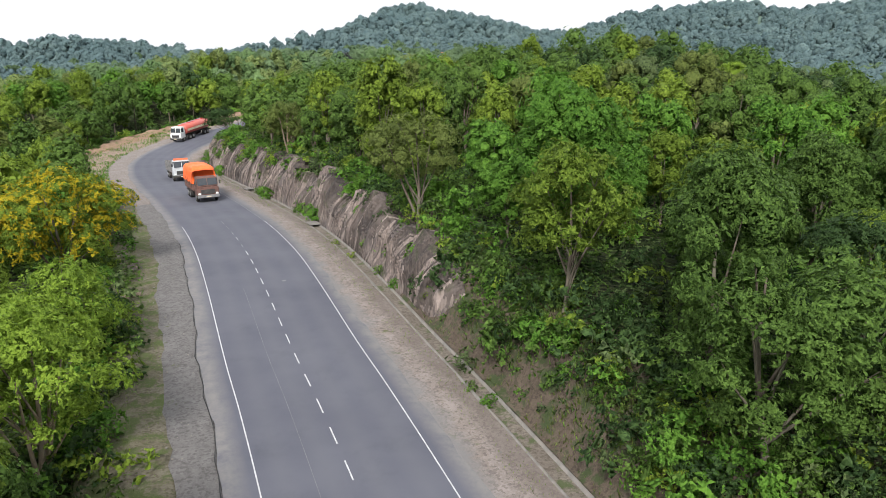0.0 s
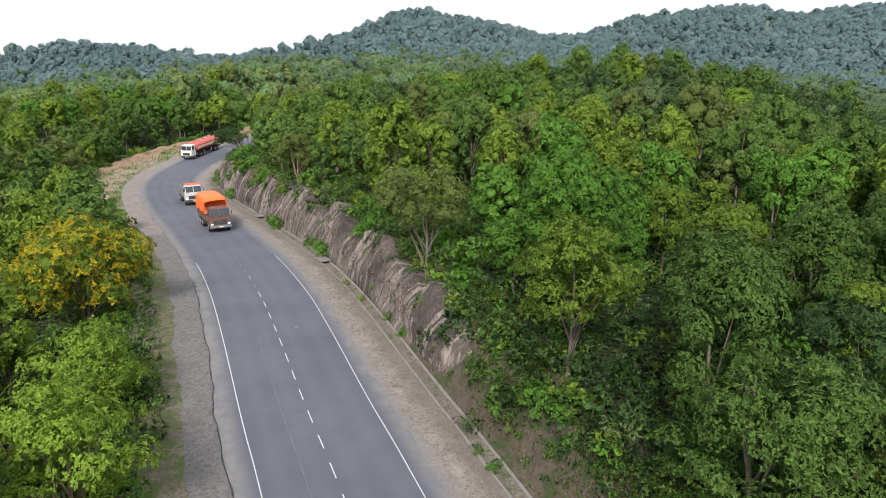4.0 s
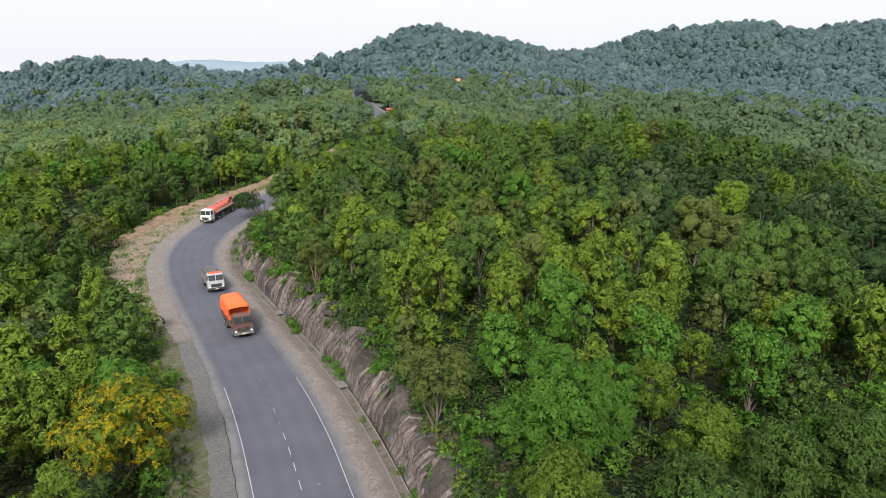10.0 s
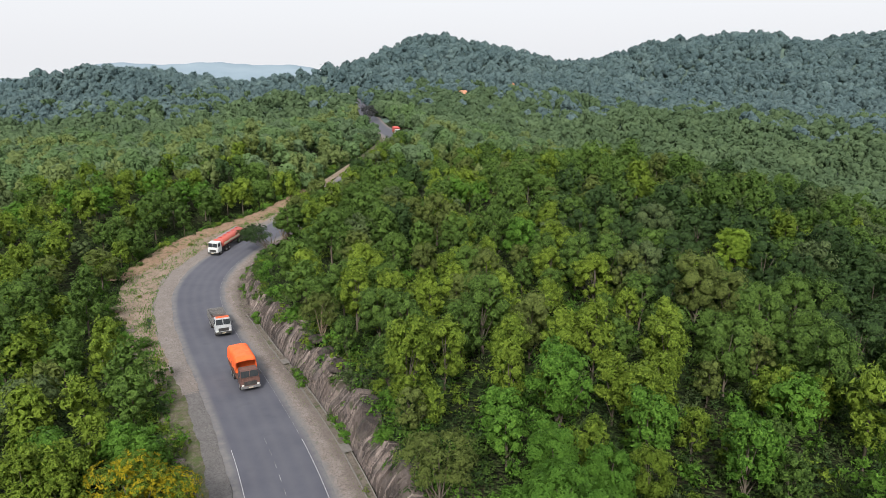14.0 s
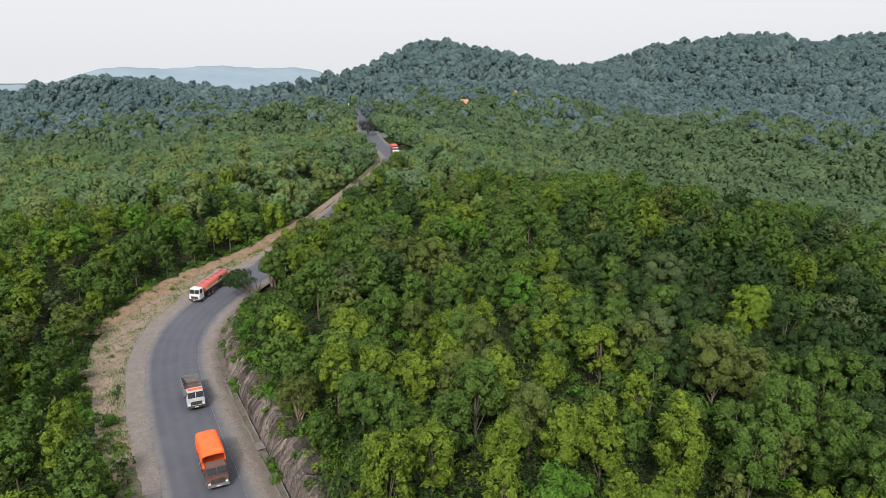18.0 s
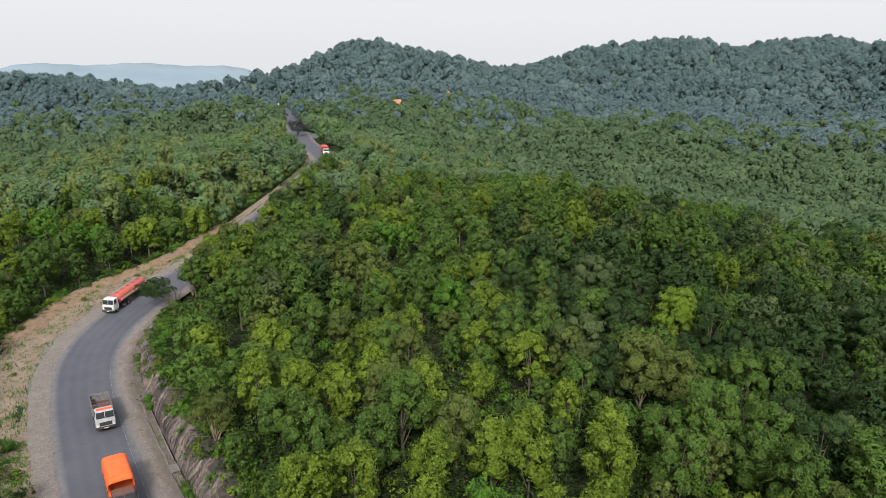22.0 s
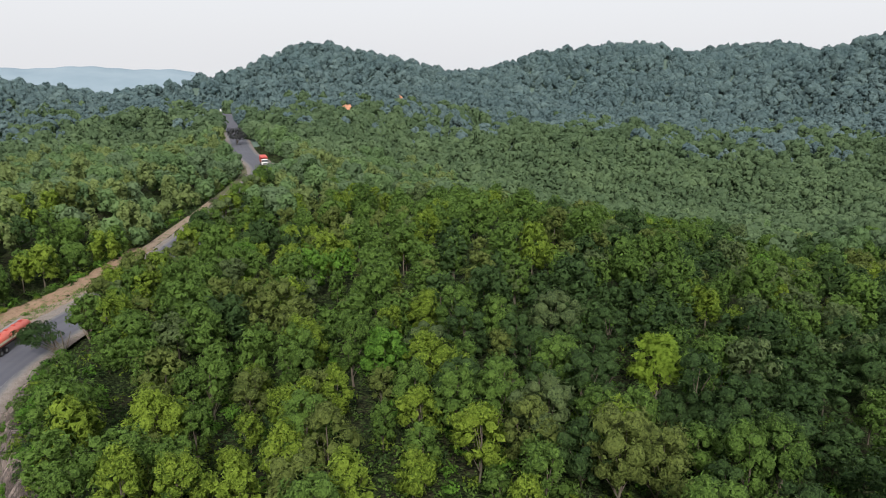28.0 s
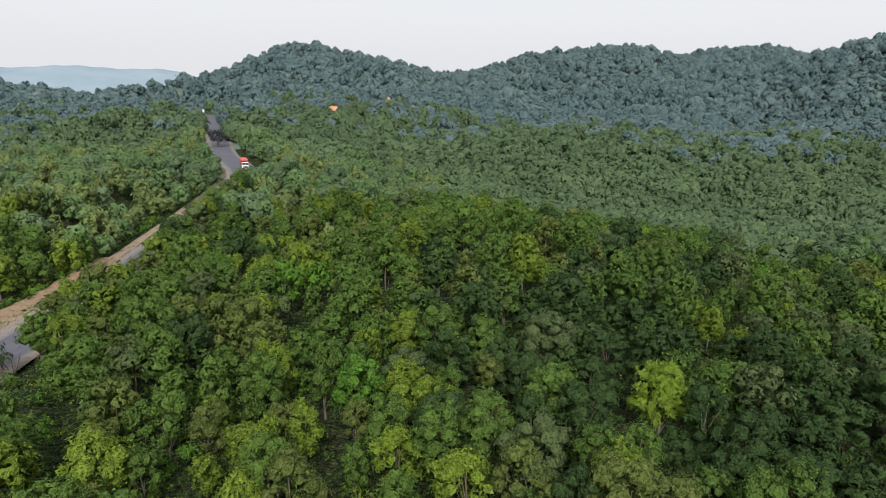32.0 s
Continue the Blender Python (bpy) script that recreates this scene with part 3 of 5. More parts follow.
tagged(ribbon("road_patch", 1.6, 2.0, 0.056, FAINT, u_at(58.6), u_at(58.95), 3, wob=0.12, seed=21, parent=road), "pale worn patch in the asphalt")
CRACK = plain_material("tar_crack", (0.018, 0.018, 0.019), (0.03, 0.03, 0.03), 0.8, 0.2)
tagged(ribbon("edge_crack", -6.08, -6.03, 0.062, CRACK, u_at(6), u_at(76), 1, wob=0.2, seed=1, parent=road), "dark crack along the asphalt edge")
tagged(ribbon("edge_crack", -10.9, -10.4, -0.02, CRACK, u_at(137), u_at(143), 2, wob=0.5, seed=4, parent=road), "dark gully crack in the shoulder")

# ---- trees ----
def unit(v):
    return v / (np.linalg.norm(v, axis=-1, keepdims=True) + 1e-9)


def blades(c, nrm, ax, size, aspect=0.5):
    """Leaf blades: a bent diamond at each centre, long along ax."""
    n = len(c)
    nrm = unit(nrm - (nrm * ax).sum(1)[:, None] * ax)
    b = np.cross(nrm, ax)
    s = size[:, None]
    v = np.stack([c - ax * s, c + b * s * aspect - nrm * s * 0.12, c + ax * s - nrm * s * 0.25, c - b * s * aspect - nrm * s * 0.12], 1)
    return v.reshape(-1, 3), np.arange(4 * n).reshape(n, 4)


def clump_places(rs, h, r, base, clumps):
    size = 1.62 / math.sqrt(clumps)
    cs = []
    for i in range(clumps):
        f = (i + rs.rand()) / clumps
        ang = i * 2.4 + rs.rand()
        zz = base + (h - base) * (0.10 + 0.80 * f)
        prof = math.sin(math.pi * (0.20 + 0.68 * f)) ** 0.9
        rr = r * prof * (0.42 + 0.42 * rs.rand())
        cs.append((rr * math.cos(ang), rr * math.sin(ang), zz, r * size * (0.5 + 0.85 * rs.rand())))
    return np.array(cs)


def foliage(rs, cs, n, per, ls, flat=0.75, aspect=0.5):
    """Leaves in tufts that sit on the shells of the clumps."""
    m = max(1, n // per)
    k = rs.choice(len(cs), m, p=cs[:, 3] ** 2 / (cs[:, 3] ** 2).sum())
    d = rs.normal(size=(m, 3))
    d[:, 2] = np.abs(d[:, 2]) * 0.9 - 0.35 * rs.rand(m)
    d = unit(d)
    p = cs[k, :3] + d * (cs[k, 3] * (0.80 + 0.26 * rs.rand(m)))[:, None] * (1, 1, flat)
    dt = unit(d + (0, 0, 0.35))
    dt, p = np.repeat(dt, per, 0), np.repeat(p, per, 0)
    a = rs.normal(size=dt.shape)
    a = unit(a - (a * dt).sum(1)[:, None] * dt)
    ax = unit(a + dt * (0.05 + 0.5 * rs.rand(len(a)))[:, None])
    size = ls * (0.65 + 0.7 * rs.rand(len(a)))
    v, f = blades(p + ax * size[:, None] * 0.9, dt + rs.normal(size=dt.shape) * 0.25, ax, size, aspect)
    mid = np.array((0, 0, cs[:, 2].mean() * 0.8))
    nrm = unit(np.repeat(d, per, 0) * 0.75 + unit(p - mid) * 0.55 + (0, 0, 0.15) + rs.normal(size=p.shape) * 0.22)
    return v, f[:, ::-1], np.repeat(nrm, 4, 0)


def trunk_mesh(rs, h, cs, r0, k=6, limbs=6, lean=0.5, fork=0):
    top = np.array((rs.normal() * lean, rs.normal() * lean, h * 0.82))
    bend = np.array((rs.normal() * lean * 0.5, rs.normal() * lean * 0.5, 0))
    ts = np.linspace(0, 1, 7)

    def at(t):
        return np.array((0, 0, -0.6)) + (top + (0, 0, 0.6)) * t + bend * math.sin(math.pi * t)

    pieces = [tube([at(t) for t in ts], [r0 * 1.35] + [r0 * (1 - 0.82 * t) for t in ts[1:]], k)]
    for c in cs[rs.permutation(len(cs))[:limbs]]:
        f = min(0.85, max(0.2, (c[2] - 1.5) / h * (0.5 + 0.2 * rs.rand())))
        a = at(f)
        m = (a + c[:3]) / 2 + (0, 0, 0.3 * rs.rand())
        pieces.append(tube([a, m, c[:3]], [r0 * 0.55 * (1 - 0.6 * f), r0 * 0.3, r0 * 0.07], 4))
        for _ in range(2):
            e = c[:3] + unit(rs.normal(size=3) + (0, 0, 0.4)) * c[3] * 0.9
            pieces.append(tube([m * 0.4 + c[:3] * 0.6, e], [r0 * 0.14, r0 * 0.04], 3 if k < 7 else 4))
    for i in range(fork):
        ang = 2.1 * i + rs.rand()
        e = np.array((math.cos(ang) * h * 0.26, math.sin(ang) * h * 0.26, h * 0.72))
        pieces.append(tube([at(0.08), e * (0.55, 0.55, 0.5), e], [r0 * 0.8, r0 * 0.5, r0 * 0.15], 5))
    return stack([(v, f if f.shape[1] == 4 else f) for v, f in pieces])


CORE_RINGS = {
    4: ((-0.7, 0.62), (-0.05, 1.0), (0.62, 0.76), (0.97, 0.12)),
    5: ((-0.8, 0.5), (-0.2, 1.0), (0.45, 0.86), (0.96, 0.14)),
    6: ((-0.85, 0.4), (-0.35, 0.92), (0.2, 1.0), (0.68, 0.7), (0.98, 0.1)),
}


def clump_cores(cs, flat, fill=0.82, k=5):
    """Rounded, uneven lumps of dense foliage, one in each clump: verts, quads and normals."""
    rs = np.random.RandomState(len(cs) * 7 + k)
    out, nr = [], []
    mid = np.array((0, 0, cs[:, 2].mean() * 0.8))
    for i, (x, y, z, r) in enumerate(cs):
        rings = []
        for f, w in CORE_RINGS[k]:
            a = np.arange(k) * 2 * math.pi / k + 0.9 * i + 1.3 * f
            rr = r * w * fill * (0.78 + 0.44 * rs.rand(k))
            rings.append(np.stack([x + np.cos(a) * rr, y + np.sin(a) * rr, z + r * f * flat * fill + 0.22 * r * (rs.rand(k) - 0.5)], 1))
        v, f = loft(rings)
        out.append((v, f))
        nr.append(unit(unit(v - (x, y, z)) * 0.8 + unit(v - mid) * 0.45 + (0, 0, 0.12)))
    return (*stack(out), np.concatenate(nr))


# species: leaf material, height, crown radius, crown base, leaf half-length, flatness, blade width
SPECIES = [
    (0, 10.8, 3.9, 3.0, 0.21, 0.95, 0.50), (1, 10.4, 3.5, 2.8, 0.22, 1.0, 0.55), (2, 10.4, 4.4, 2.4, 0.20, 0.85, 0.50), (3, 10.2, 3.7, 2.6, 0.19, 0.95, 0.45),
    (4, 10.6, 4.4, 2.6, 0.18, 0.85, 0.42), (0, 10.0, 3.3, 2.0, 0.21, 1.05, 0.50), (1, 10.4, 2.7, 2.2, 0.25, 1.1, 0.60), (5, 9.8, 3.7, 2.6, 0.24, 0.90, 0.55),
]


def tree_meshes(seed, sp, leaves, clumps, grow=1.0, pale=False, limbs=7, fork=0, flowers=0.0, r0=0.17, spray=False, lean_to=(0, 0), fill=0.52, k=4):
    m, h, r, base, ls, flat, asp = sp
    rs = np.random.RandomState(seed)
    cs = clump_places(rs, h, r, base, clumps)
    cs[:, :2] += lean_to
    v, f, nr = foliage(rs, cs, leaves, 6, ls * grow * (1.0 if spray else 1.15), flat, asp)
    nl = len(f)
    cv, cf, cn = clump_cores(cs, flat, fill, k)
    nr = np.vstack([nr, cn])
    v, f = stack([(v, f), (cv, cf)])
    idx = np.where(np.arange(len(f)) < nl, 2, 0 if spray else 2)
    if flowers:
        idx = idx + ((np.arange(len(f)) < nl) & (np.repeat(rs.rand(len(f) // 6 + 1), 6)[: len(f)] < flowers * np.clip((v[f[:, 0], 2] - base) / (h - base) + 0.55, 0, 1)))
    crown = mesh_of("crown", v, f, [LEAVES[m], LEAVES[6], (SPRAYS if spray else TWIGS)[m], TWIGS[6]], idx, smooth=True, normals=nr)
    tv, tf = trunk_mesh(rs, h, cs, r0 + 0.05 * rs.rand(), 7, limbs, fork=fork)
    return crown, mesh_of("trunk", tv, tf, [BARK_PALE if pale else BARK], smooth=True)


def ground_at(x, y):
    return float(land(np.array([x]), np.array([y]))[0])


def plant(name, crown, trunk, x, y, label, scale=1.0, turn=0.0, z=None, group="forest trees", category="tree", tall=1.0):
    e = new(name)
    e.empty_display_size = 0.3
    if trunk:
        part("trunk", trunk, None, e)
    part("crown" if trunk else "foliage", crown, None, e)
    zz = ground_at(x, y) if z is None else z
    e.matrix_basis = pose(x, y, zz - 0.1, 0, 0, turn) @ Matrix.Diagonal((scale, scale, scale * tall, 1))
    return tagged(e, label, category, group)


NAMES = ["mid-green", "yellow-green", "dark green", "olive-green", "grey-green", "fresh green", "light yellow-green", "bright green"]
FINE = [tree_meshes(40 + 3 * i, sp, 6000, 30, 0.74, fill=0.74, k=6) for i, sp in enumerate(SPECIES)]
PLAIN = [(tree_meshes(90 + 7 * i, sp, 1500, 20, 1.45, spray=True, fill=0.68, k=6), tree_meshes(93 + 7 * i, sp, 1500, 25, 1.45, spray=True, fill=0.68, k=6)) for i, sp in enumerate(SPECIES)]


def scatter(x0, x1, y0, y1, step, seed):
    """Jittered planting places."""
    rs = np.random.RandomState(seed)
    xs, ys = np.meshgrid(np.arange(x0, x1, step), np.arange(y0, y1, step))
    xs = xs + (np.arange(ys.shape[0]) % 2)[:, None] * step * 0.5
    xs, ys = xs.ravel() + (rs.rand(xs.size) - 0.5) * step * 0.9, ys.ravel() + (rs.rand(xs.size) - 0.5) * step * 0.9
    return xs, ys, rs


def clear_of_road(x, y, right=15.0, left=14.0):
    s, _, yy = to_road(x, y)
    lf = np.interp(yy, (0, 100, 120, 140, 165, 200, 220, 260, 330), (left, left - 0.5, left + 4, left + 6, left + 9, left + 9, left + 4, left + 1, left - 1))
    rt = np.interp(yy, (0, 145, 158, 184, 198, 240, 340, 360, 420, 450), (right, right, right + 5, right + 7, right - 1, right - 7.2, right - 7.2, right - 4, right - 3, right - 5))
    return (s > rt) | (s < -lf)


def species_pick(rs, x, y, n):
    """Which kind grows where: kinds gather in loose groves, shifted darker or lighter by place."""
    g = swell(x, y, 60, 11) + 0.6 * rs.normal(size=n)
    # Darker kinds also stand in for shaded hollows, lighter ones for pale haze.
    g = g + 0.55 * np.exp(-0.5 * (((x - 18) / 30) ** 2 + ((y - 80) / 45) ** 2)) - 1.15 * np.exp(-0.5 * (((x - 76) / 30) ** 2 + ((y - 130) / 34) ** 2)) - 0.9 * np.exp(-0.5 * (((x - 48) / 16) ** 2 + ((y - 182) / 22) ** 2)) + 0.5 * np.exp(-0.5 * (((x - 34) / 22) ** 2 + ((y - 60) / 26) ** 2)) - 0.5 * np.exp(-0.5 * (((x - 160) / 60) ** 2 + ((y - 250) / 70) ** 2)) + 0.55 * np.clip((-62 - x) / 40, 0, 1) + 1.3 * np.exp(-0.5 * (((x + 32) / 20) ** 2 + ((y - 50) / 45) ** 2))
    out = np.digitize(g, (-0.88, -0.70, -0.14, 0.06, 0.42, 0.82, 1.35))
    return np.array((2, 4, 0, 3, 5, 1, 6, 7))[out]


HERO = []  # places of the trees that stand out


def hero(x, y, room, crown_trunk, label, scale=1.0, turn=0.0, z=None, category="tree", tall=1.0):
    HERO.append((x, y, room))
    return plant("tree", crown_trunk[0], crown_trunk[1], x, y, label, scale, turn, z, "", category, tall)


hero(-2.2, 61.5, 5.5, tree_meshes(501, (3, 9.8, 4.1, 3.4, 0.19, 0.8, 0.45), 5200, 24, 0.85, fork=2), "olive-green tree with a forked dark trunk above the rock cutting", 1.0, 40)
hero(7.6, 42.2, 5.0, tree_meshes(502, (1, 11.2, 4.3, 3.8, 0.2, 0.8, 0.5), 6500, 26, 0.85), "tall light green tree with a dark straight trunk above the drain", 1.0, 10)
hero(-24.0, 111.0, 3.6, tree_meshes(503, (3, 8.6, 3.6, 2.6, 0.2, 0.85, 0.45), 3200, 18, 1.0, pale=True, fork=3, r0=0.2), "olive-green tree with several pale trunks on the cutting's edge", 1.0, 0)
hero(-54.0, 187.0, 7.0, tree_meshes(504, (2, 9.0, 4.4, 4.2, 0.2, 0.6, 0.5), 3600, 15, 1.0, fork=2, r0=0.26, lean_to=(-4.0, -0.6), limbs=14), "spreading dark green tree leaning out over the road bend", 1.0, 0)
hero(-52.0, 197.5, 4.0, tree_meshes(505, (3, 9.6, 3.6, 4.0, 0.18, 0.8, 0.45), 1500, 13, 1.1, pale=True, fork=3, limbs=11), "thin olive tree with bare pale branches by the road bend", 1.0, 20)
hero(-34.5, 61.5, 8.5, tree_meshes(506, (1, 9.6, 6.0, 2.4, 0.2, 0.7, 0.5), 9000, 34, 0.95, flowers=0.55, fork=2), "spreading tree covered with golden yellow blossom beside the road", 1.15, 200)
hero(57.2, 142.6, 6.0, tree_meshes(507, (13, 10.5, 3.9, 2.8, 0.26, 0.85, 0.6), 2600, 20, 1.1), "bright fresh-green tree standing out from dark woods", 1.3, 60)
hero(14.0, 26.5, 6.5, tree_meshes(508, (0, 10.4, 5.2, 2.2, 0.155, 0.75, 0.42), 14000, 40, 0.85, r0=0.2), "broad mid-green tree with dense drooping foliage above the drain", 1.02, 0)
hero(-19.6, 30.0, 6.0, tree_meshes(509, (13, 10.0, 5.0, 3.0, 0.19, 0.7, 0.5), 7000, 26, 0.85, pale=True, fork=4, r0=0.16), "yellow-green tree with slender pale branching trunks beside the verge", 1.0, 30)
hero(-24.5, 43.0, 5.0, tree_meshes(510, (13, 7.6, 4.2, 1.6, 0.18, 0.75, 0.42), 5600, 24, 0.85), "rounded light green tree among bushes by the verge", 1.0, 120)
hero(17.5, 44.0, 5.0, tree_meshes(511, (0, 10.5, 4.4, 2.6, 0.2, 0.8, 0.5), 6500, 26, 0.85), "dense mid-green tree above the drain", 1.0, 70)
hero(20.5, 33.0, 5.0, tree_meshes(512, (2, 9.6, 4.4, 2.0, 0.19, 0.8, 0.5), 6500, 26, 0.85), "dark green broad tree in the shade of the woods", 1.0, 100)
hero(-63.5, 478.0, 5.0, tree_meshes(513, (9, 9.0, 4.6, 2.6, 0.35, 0.8, 0.5), 700, 16, 1.4), "dark dusky tree leaning over the far road", 1.15, 0)


CUTS = [(0.0, 722.0, 9.0), (52.0, 792.0, 6.0)]  # bare earth cuts on the far hillside
for cx_, cy_, w_ in CUTS:
    HERO.extend(((cx_, cy_ - 4.0, w_), (cx_ * 0.985, cy_ - 16.0, w_)))


rs = np.random.RandomState(5)
for i in range(26):
    u = u_at(193) + 6.0 * i + 2.0 * rs.rand()
    o = (13.0 if i < 3 else 8.6) + 1.6 * rs.rand()
    c = [float(np.interp(u, RU, w)) for w in (RC[:, 0], RC[:, 1], RN[:, 0], RN[:, 1])]
    k = (0, 3, 4, 1, 5, 2)[i % 6]
    hero(c[0] + c[2] * o, c[1] + c[3] * o, 3.4, PLAIN[k][i % 2], NAMES[k] + " leafy tree leaning over the road's inner edge", 0.95 + 0.4 * rs.rand(), rs.rand() * 360)


def not_hero(x, y):
    ok = np.ones(len(x), bool)
    for hx, hy, r in HERO:
        ok &= np.hypot(x - hx, y - hy) > r
    return ok


# nearby trees, each a thing of its own
def nearness(x, y):
    """How far a tree stands from the stretches that the flight passes over and looks down on."""
    return np.minimum(np.hypot(x + 8, y - 20), 24 + np.hypot((x - 24) * 0.9, y - 122))


xs, ys, rs = scatter(-82, 84, 14, 190, 7.1, 21)
ok = clear_of_road(xs, ys) & not_hero(xs, ys) & (np.hypot(xs, ys) > 17)
far_off = nearness(xs, ys)
order = np.argsort(far_off + np.where(ok, 0, 1e6))[: int(min(255, ok.sum()))]
NEAR_LIMIT = float(far_off[order[-1]])
sp_i = species_pick(rs, xs, ys, len(xs))
zz = land(xs, ys)
for n, i in enumerate(order):
    k = sp_i[i]
    crown, trunk = FINE[k] if np.hypot(xs[i] + 8, ys[i] - 20) < 52 else PLAIN[k][int(rs.rand() < 0.5)]
    sc = 0.62 + 0.6 * rs.rand()
    plant("tree", crown, trunk, xs[i], ys[i], NAMES[k] + " leafy forest tree standing among close neighbours", sc, rs.rand() * 360, zz[i], tall=0.9 + 0.3 * rs.rand())


# ---- woods past the nearby trees: joined ----
def woods(name, xs, ys, rs, protos, pick, label, smin=0.75, smax=1.15, category="woods", lift=0.0):
    """Many plants in one mesh."""
    zz = land(xs, ys) + lift
    vs, fs, ms, ns, ts, n = [], [], [], [], [], 0
    for k, (v, f, m, nr) in enumerate(protos):
        sel = np.where(pick == k)[0]
        if len(sel) == 0:
            continue
        a, s = rs.rand(len(sel)) * 6.283, smin + (smax - smin) * rs.rand(len(sel)) ** 1.3
        c, d = np.cos(a) * s, np.sin(a) * s
        sz = s * (0.82 + 0.36 * rs.rand(len(sel)))
        vv = np.empty((len(sel), len(v), 3), np.float32)
        vv[:, :, 0] = v[None, :, 0] * c[:, None] - v[None, :, 1] * d[:, None] + xs[sel, None]
        vv[:, :, 1] = v[None, :, 0] * d[:, None] + v[None, :, 1] * c[:, None] + ys[sel, None]
        vv[:, :, 2] = v[None, :, 2] * sz[:, None] + zz[sel, None]
        ff = f[None] + (np.arange(len(sel)) * len(v))[:, None, None] + n
        vs.append(vv.reshape(-1, 3))
        fs.append(ff.reshape(-1, 4))
        ms.append(np.tile(m, len(sel)))
        c, d = np.cos(a), np.sin(a)
        ns.append(np.stack([nr[None, :, 0] * c[:, None] - nr[None, :, 1] * d[:, None], nr[None, :, 0] * d[:, None] + nr[None, :, 1] * c[:, None], np.repeat(nr[None, :, 2], len(sel), 0)], 2).astype(np.float32).reshape(-1, 3))
        ts.append(np.repeat(rs.rand(len(sel)), len(f)))
        n += len(sel) * len(v)
    ob = new(name, mesh_of(name, np.concatenate(vs), np.concatenate(fs), LEAVES + [BARK] + SPRAYS + CANOPY, np.concatenate(ms), smooth=True, normals=np.concatenate(ns), tone=np.concatenate(ts)))
    return tagged(ob, label, category, kind="stuff")


def lod_proto(seed, sp, leaves, per, grow, clumps, material=None, stem=True, core=True, fill=0.9, k=5):
    m, h, r, base, ls, flat, asp = sp
    m = m if material is None else material
    rs = np.random.RandomState(seed)
    cs = clump_places(rs, h, r, base, clumps)
    v, f, nr = foliage(rs, cs, leaves, per, ls * grow, flat, asp + 0.15)
    pieces, mats = [(v, f)], [np.full(len(f), m + len(LEAVES) + 1 if core else m)]
    if core:
        cv, cf, cn = clump_cores(cs, flat, fill, k)
        pieces.append((cv, cf))
        nr = np.vstack([nr, cn])
        mats.append(np.full(len(cf), m + 2 * len(LEAVES) + 1))
    if stem:
        tv, tf = tube([(0, 0, -0.5), (0.1, 0, 3.0), (0, 0.2, 6.0)], (0.2, 0.16, 0.08), 4)
        pieces.append((tv, tf))
        nr = np.vstack([nr, unit(tv * (1, 1, 0) + 1e-6)])
        mats.append(np.full(len(tf), len(LEAVES)))
    v, f = stack(pieces)
    return v, f, np.concatenate(mats), nr


def low(sp, base=-2.5, wide=1.3):
    return (sp[0], sp[1] * 0.85, sp[2] * wide, base) + tuple(sp[4:])


MID = [lod_proto(200 + i, SPECIES[i % 8], 264, 4, 2.1, 18, fill=0.72, k=5) for i in range(8)]
FAR = [lod_proto(300 + i, low(SPECIES[i % 8], 1.5, 1.0), 96, 3, 2.6, 12, stem=False, fill=0.84, k=4) for i in range(8)]
HAZE_HILL = [lod_proto(300 + i, low(SPECIES[i % 8], 1.5, 1.15), 96, 3, 2.5, 13, (10, 11, 12, 12, 12, 10, 11, 10)[i], stem=False, fill=0.86, k=4) for i in range(8)]
HAZE_DULL = [lod_proto(400 + i, low(SPECIES[i % 8], 0.5, 1.42), 36, 3, 3.0, 13, 7, stem=False, fill=0.92, k=4) for i in range(8)]
HAZE_BLUE = [lod_proto(450 + i, low(SPECIES[i % 8], 0.5, 1.5), 27, 3, 3.4, 12, 8, stem=False, fill=0.94, k=4) for i in range(8)]


def faces_us(x, y):
    """Leave out the far sides of the hills, which fall away out of sight."""
    return land(x, y) > land(x * 0.965, y * 0.965) - 2.5


def in_sight(x, y, pad=0):
    return (x > -28 - 0.68 * y - pad) & (x < 24 + 0.85 * y + pad)


xs, ys, rs = scatter(-330, 330, 14, 236, 7.4, 31)
ok = clear_of_road(xs, ys) & not_hero(xs, ys) & in_sight(xs, ys)
inside = (xs > -82) & (xs < 84) & (ys < 190) & (nearness(xs, ys) < NEAR_LIMIT)
ok &= ~inside & (np.hypot(xs, ys) > 17)
xs, ys = xs[ok], ys[ok]
woods("forest", xs, ys, rs, MID, species_pick(rs, xs, ys, len(xs)), "dense mixed green forest canopy on low hills", 0.72, 1.35)

# the same woods round and behind the flight's start
xs, ys, rs = scatter(-130, 150, -120, 14, 7.4, 35)
ok = clear_of_road(xs, ys)
xs, ys = xs[ok], ys[ok]
woods("forest", xs, ys, rs, FAR, species_pick(rs, xs, ys, len(xs)), "dense mixed green forest on both sides of the road", 0.6, 1.0)


def hazed(x, y, seed):
    """Where leaf colours with haze painted in take over: little by little."""
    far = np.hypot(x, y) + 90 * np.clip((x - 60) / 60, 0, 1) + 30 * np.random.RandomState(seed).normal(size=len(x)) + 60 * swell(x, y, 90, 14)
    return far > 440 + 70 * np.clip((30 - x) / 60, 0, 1)


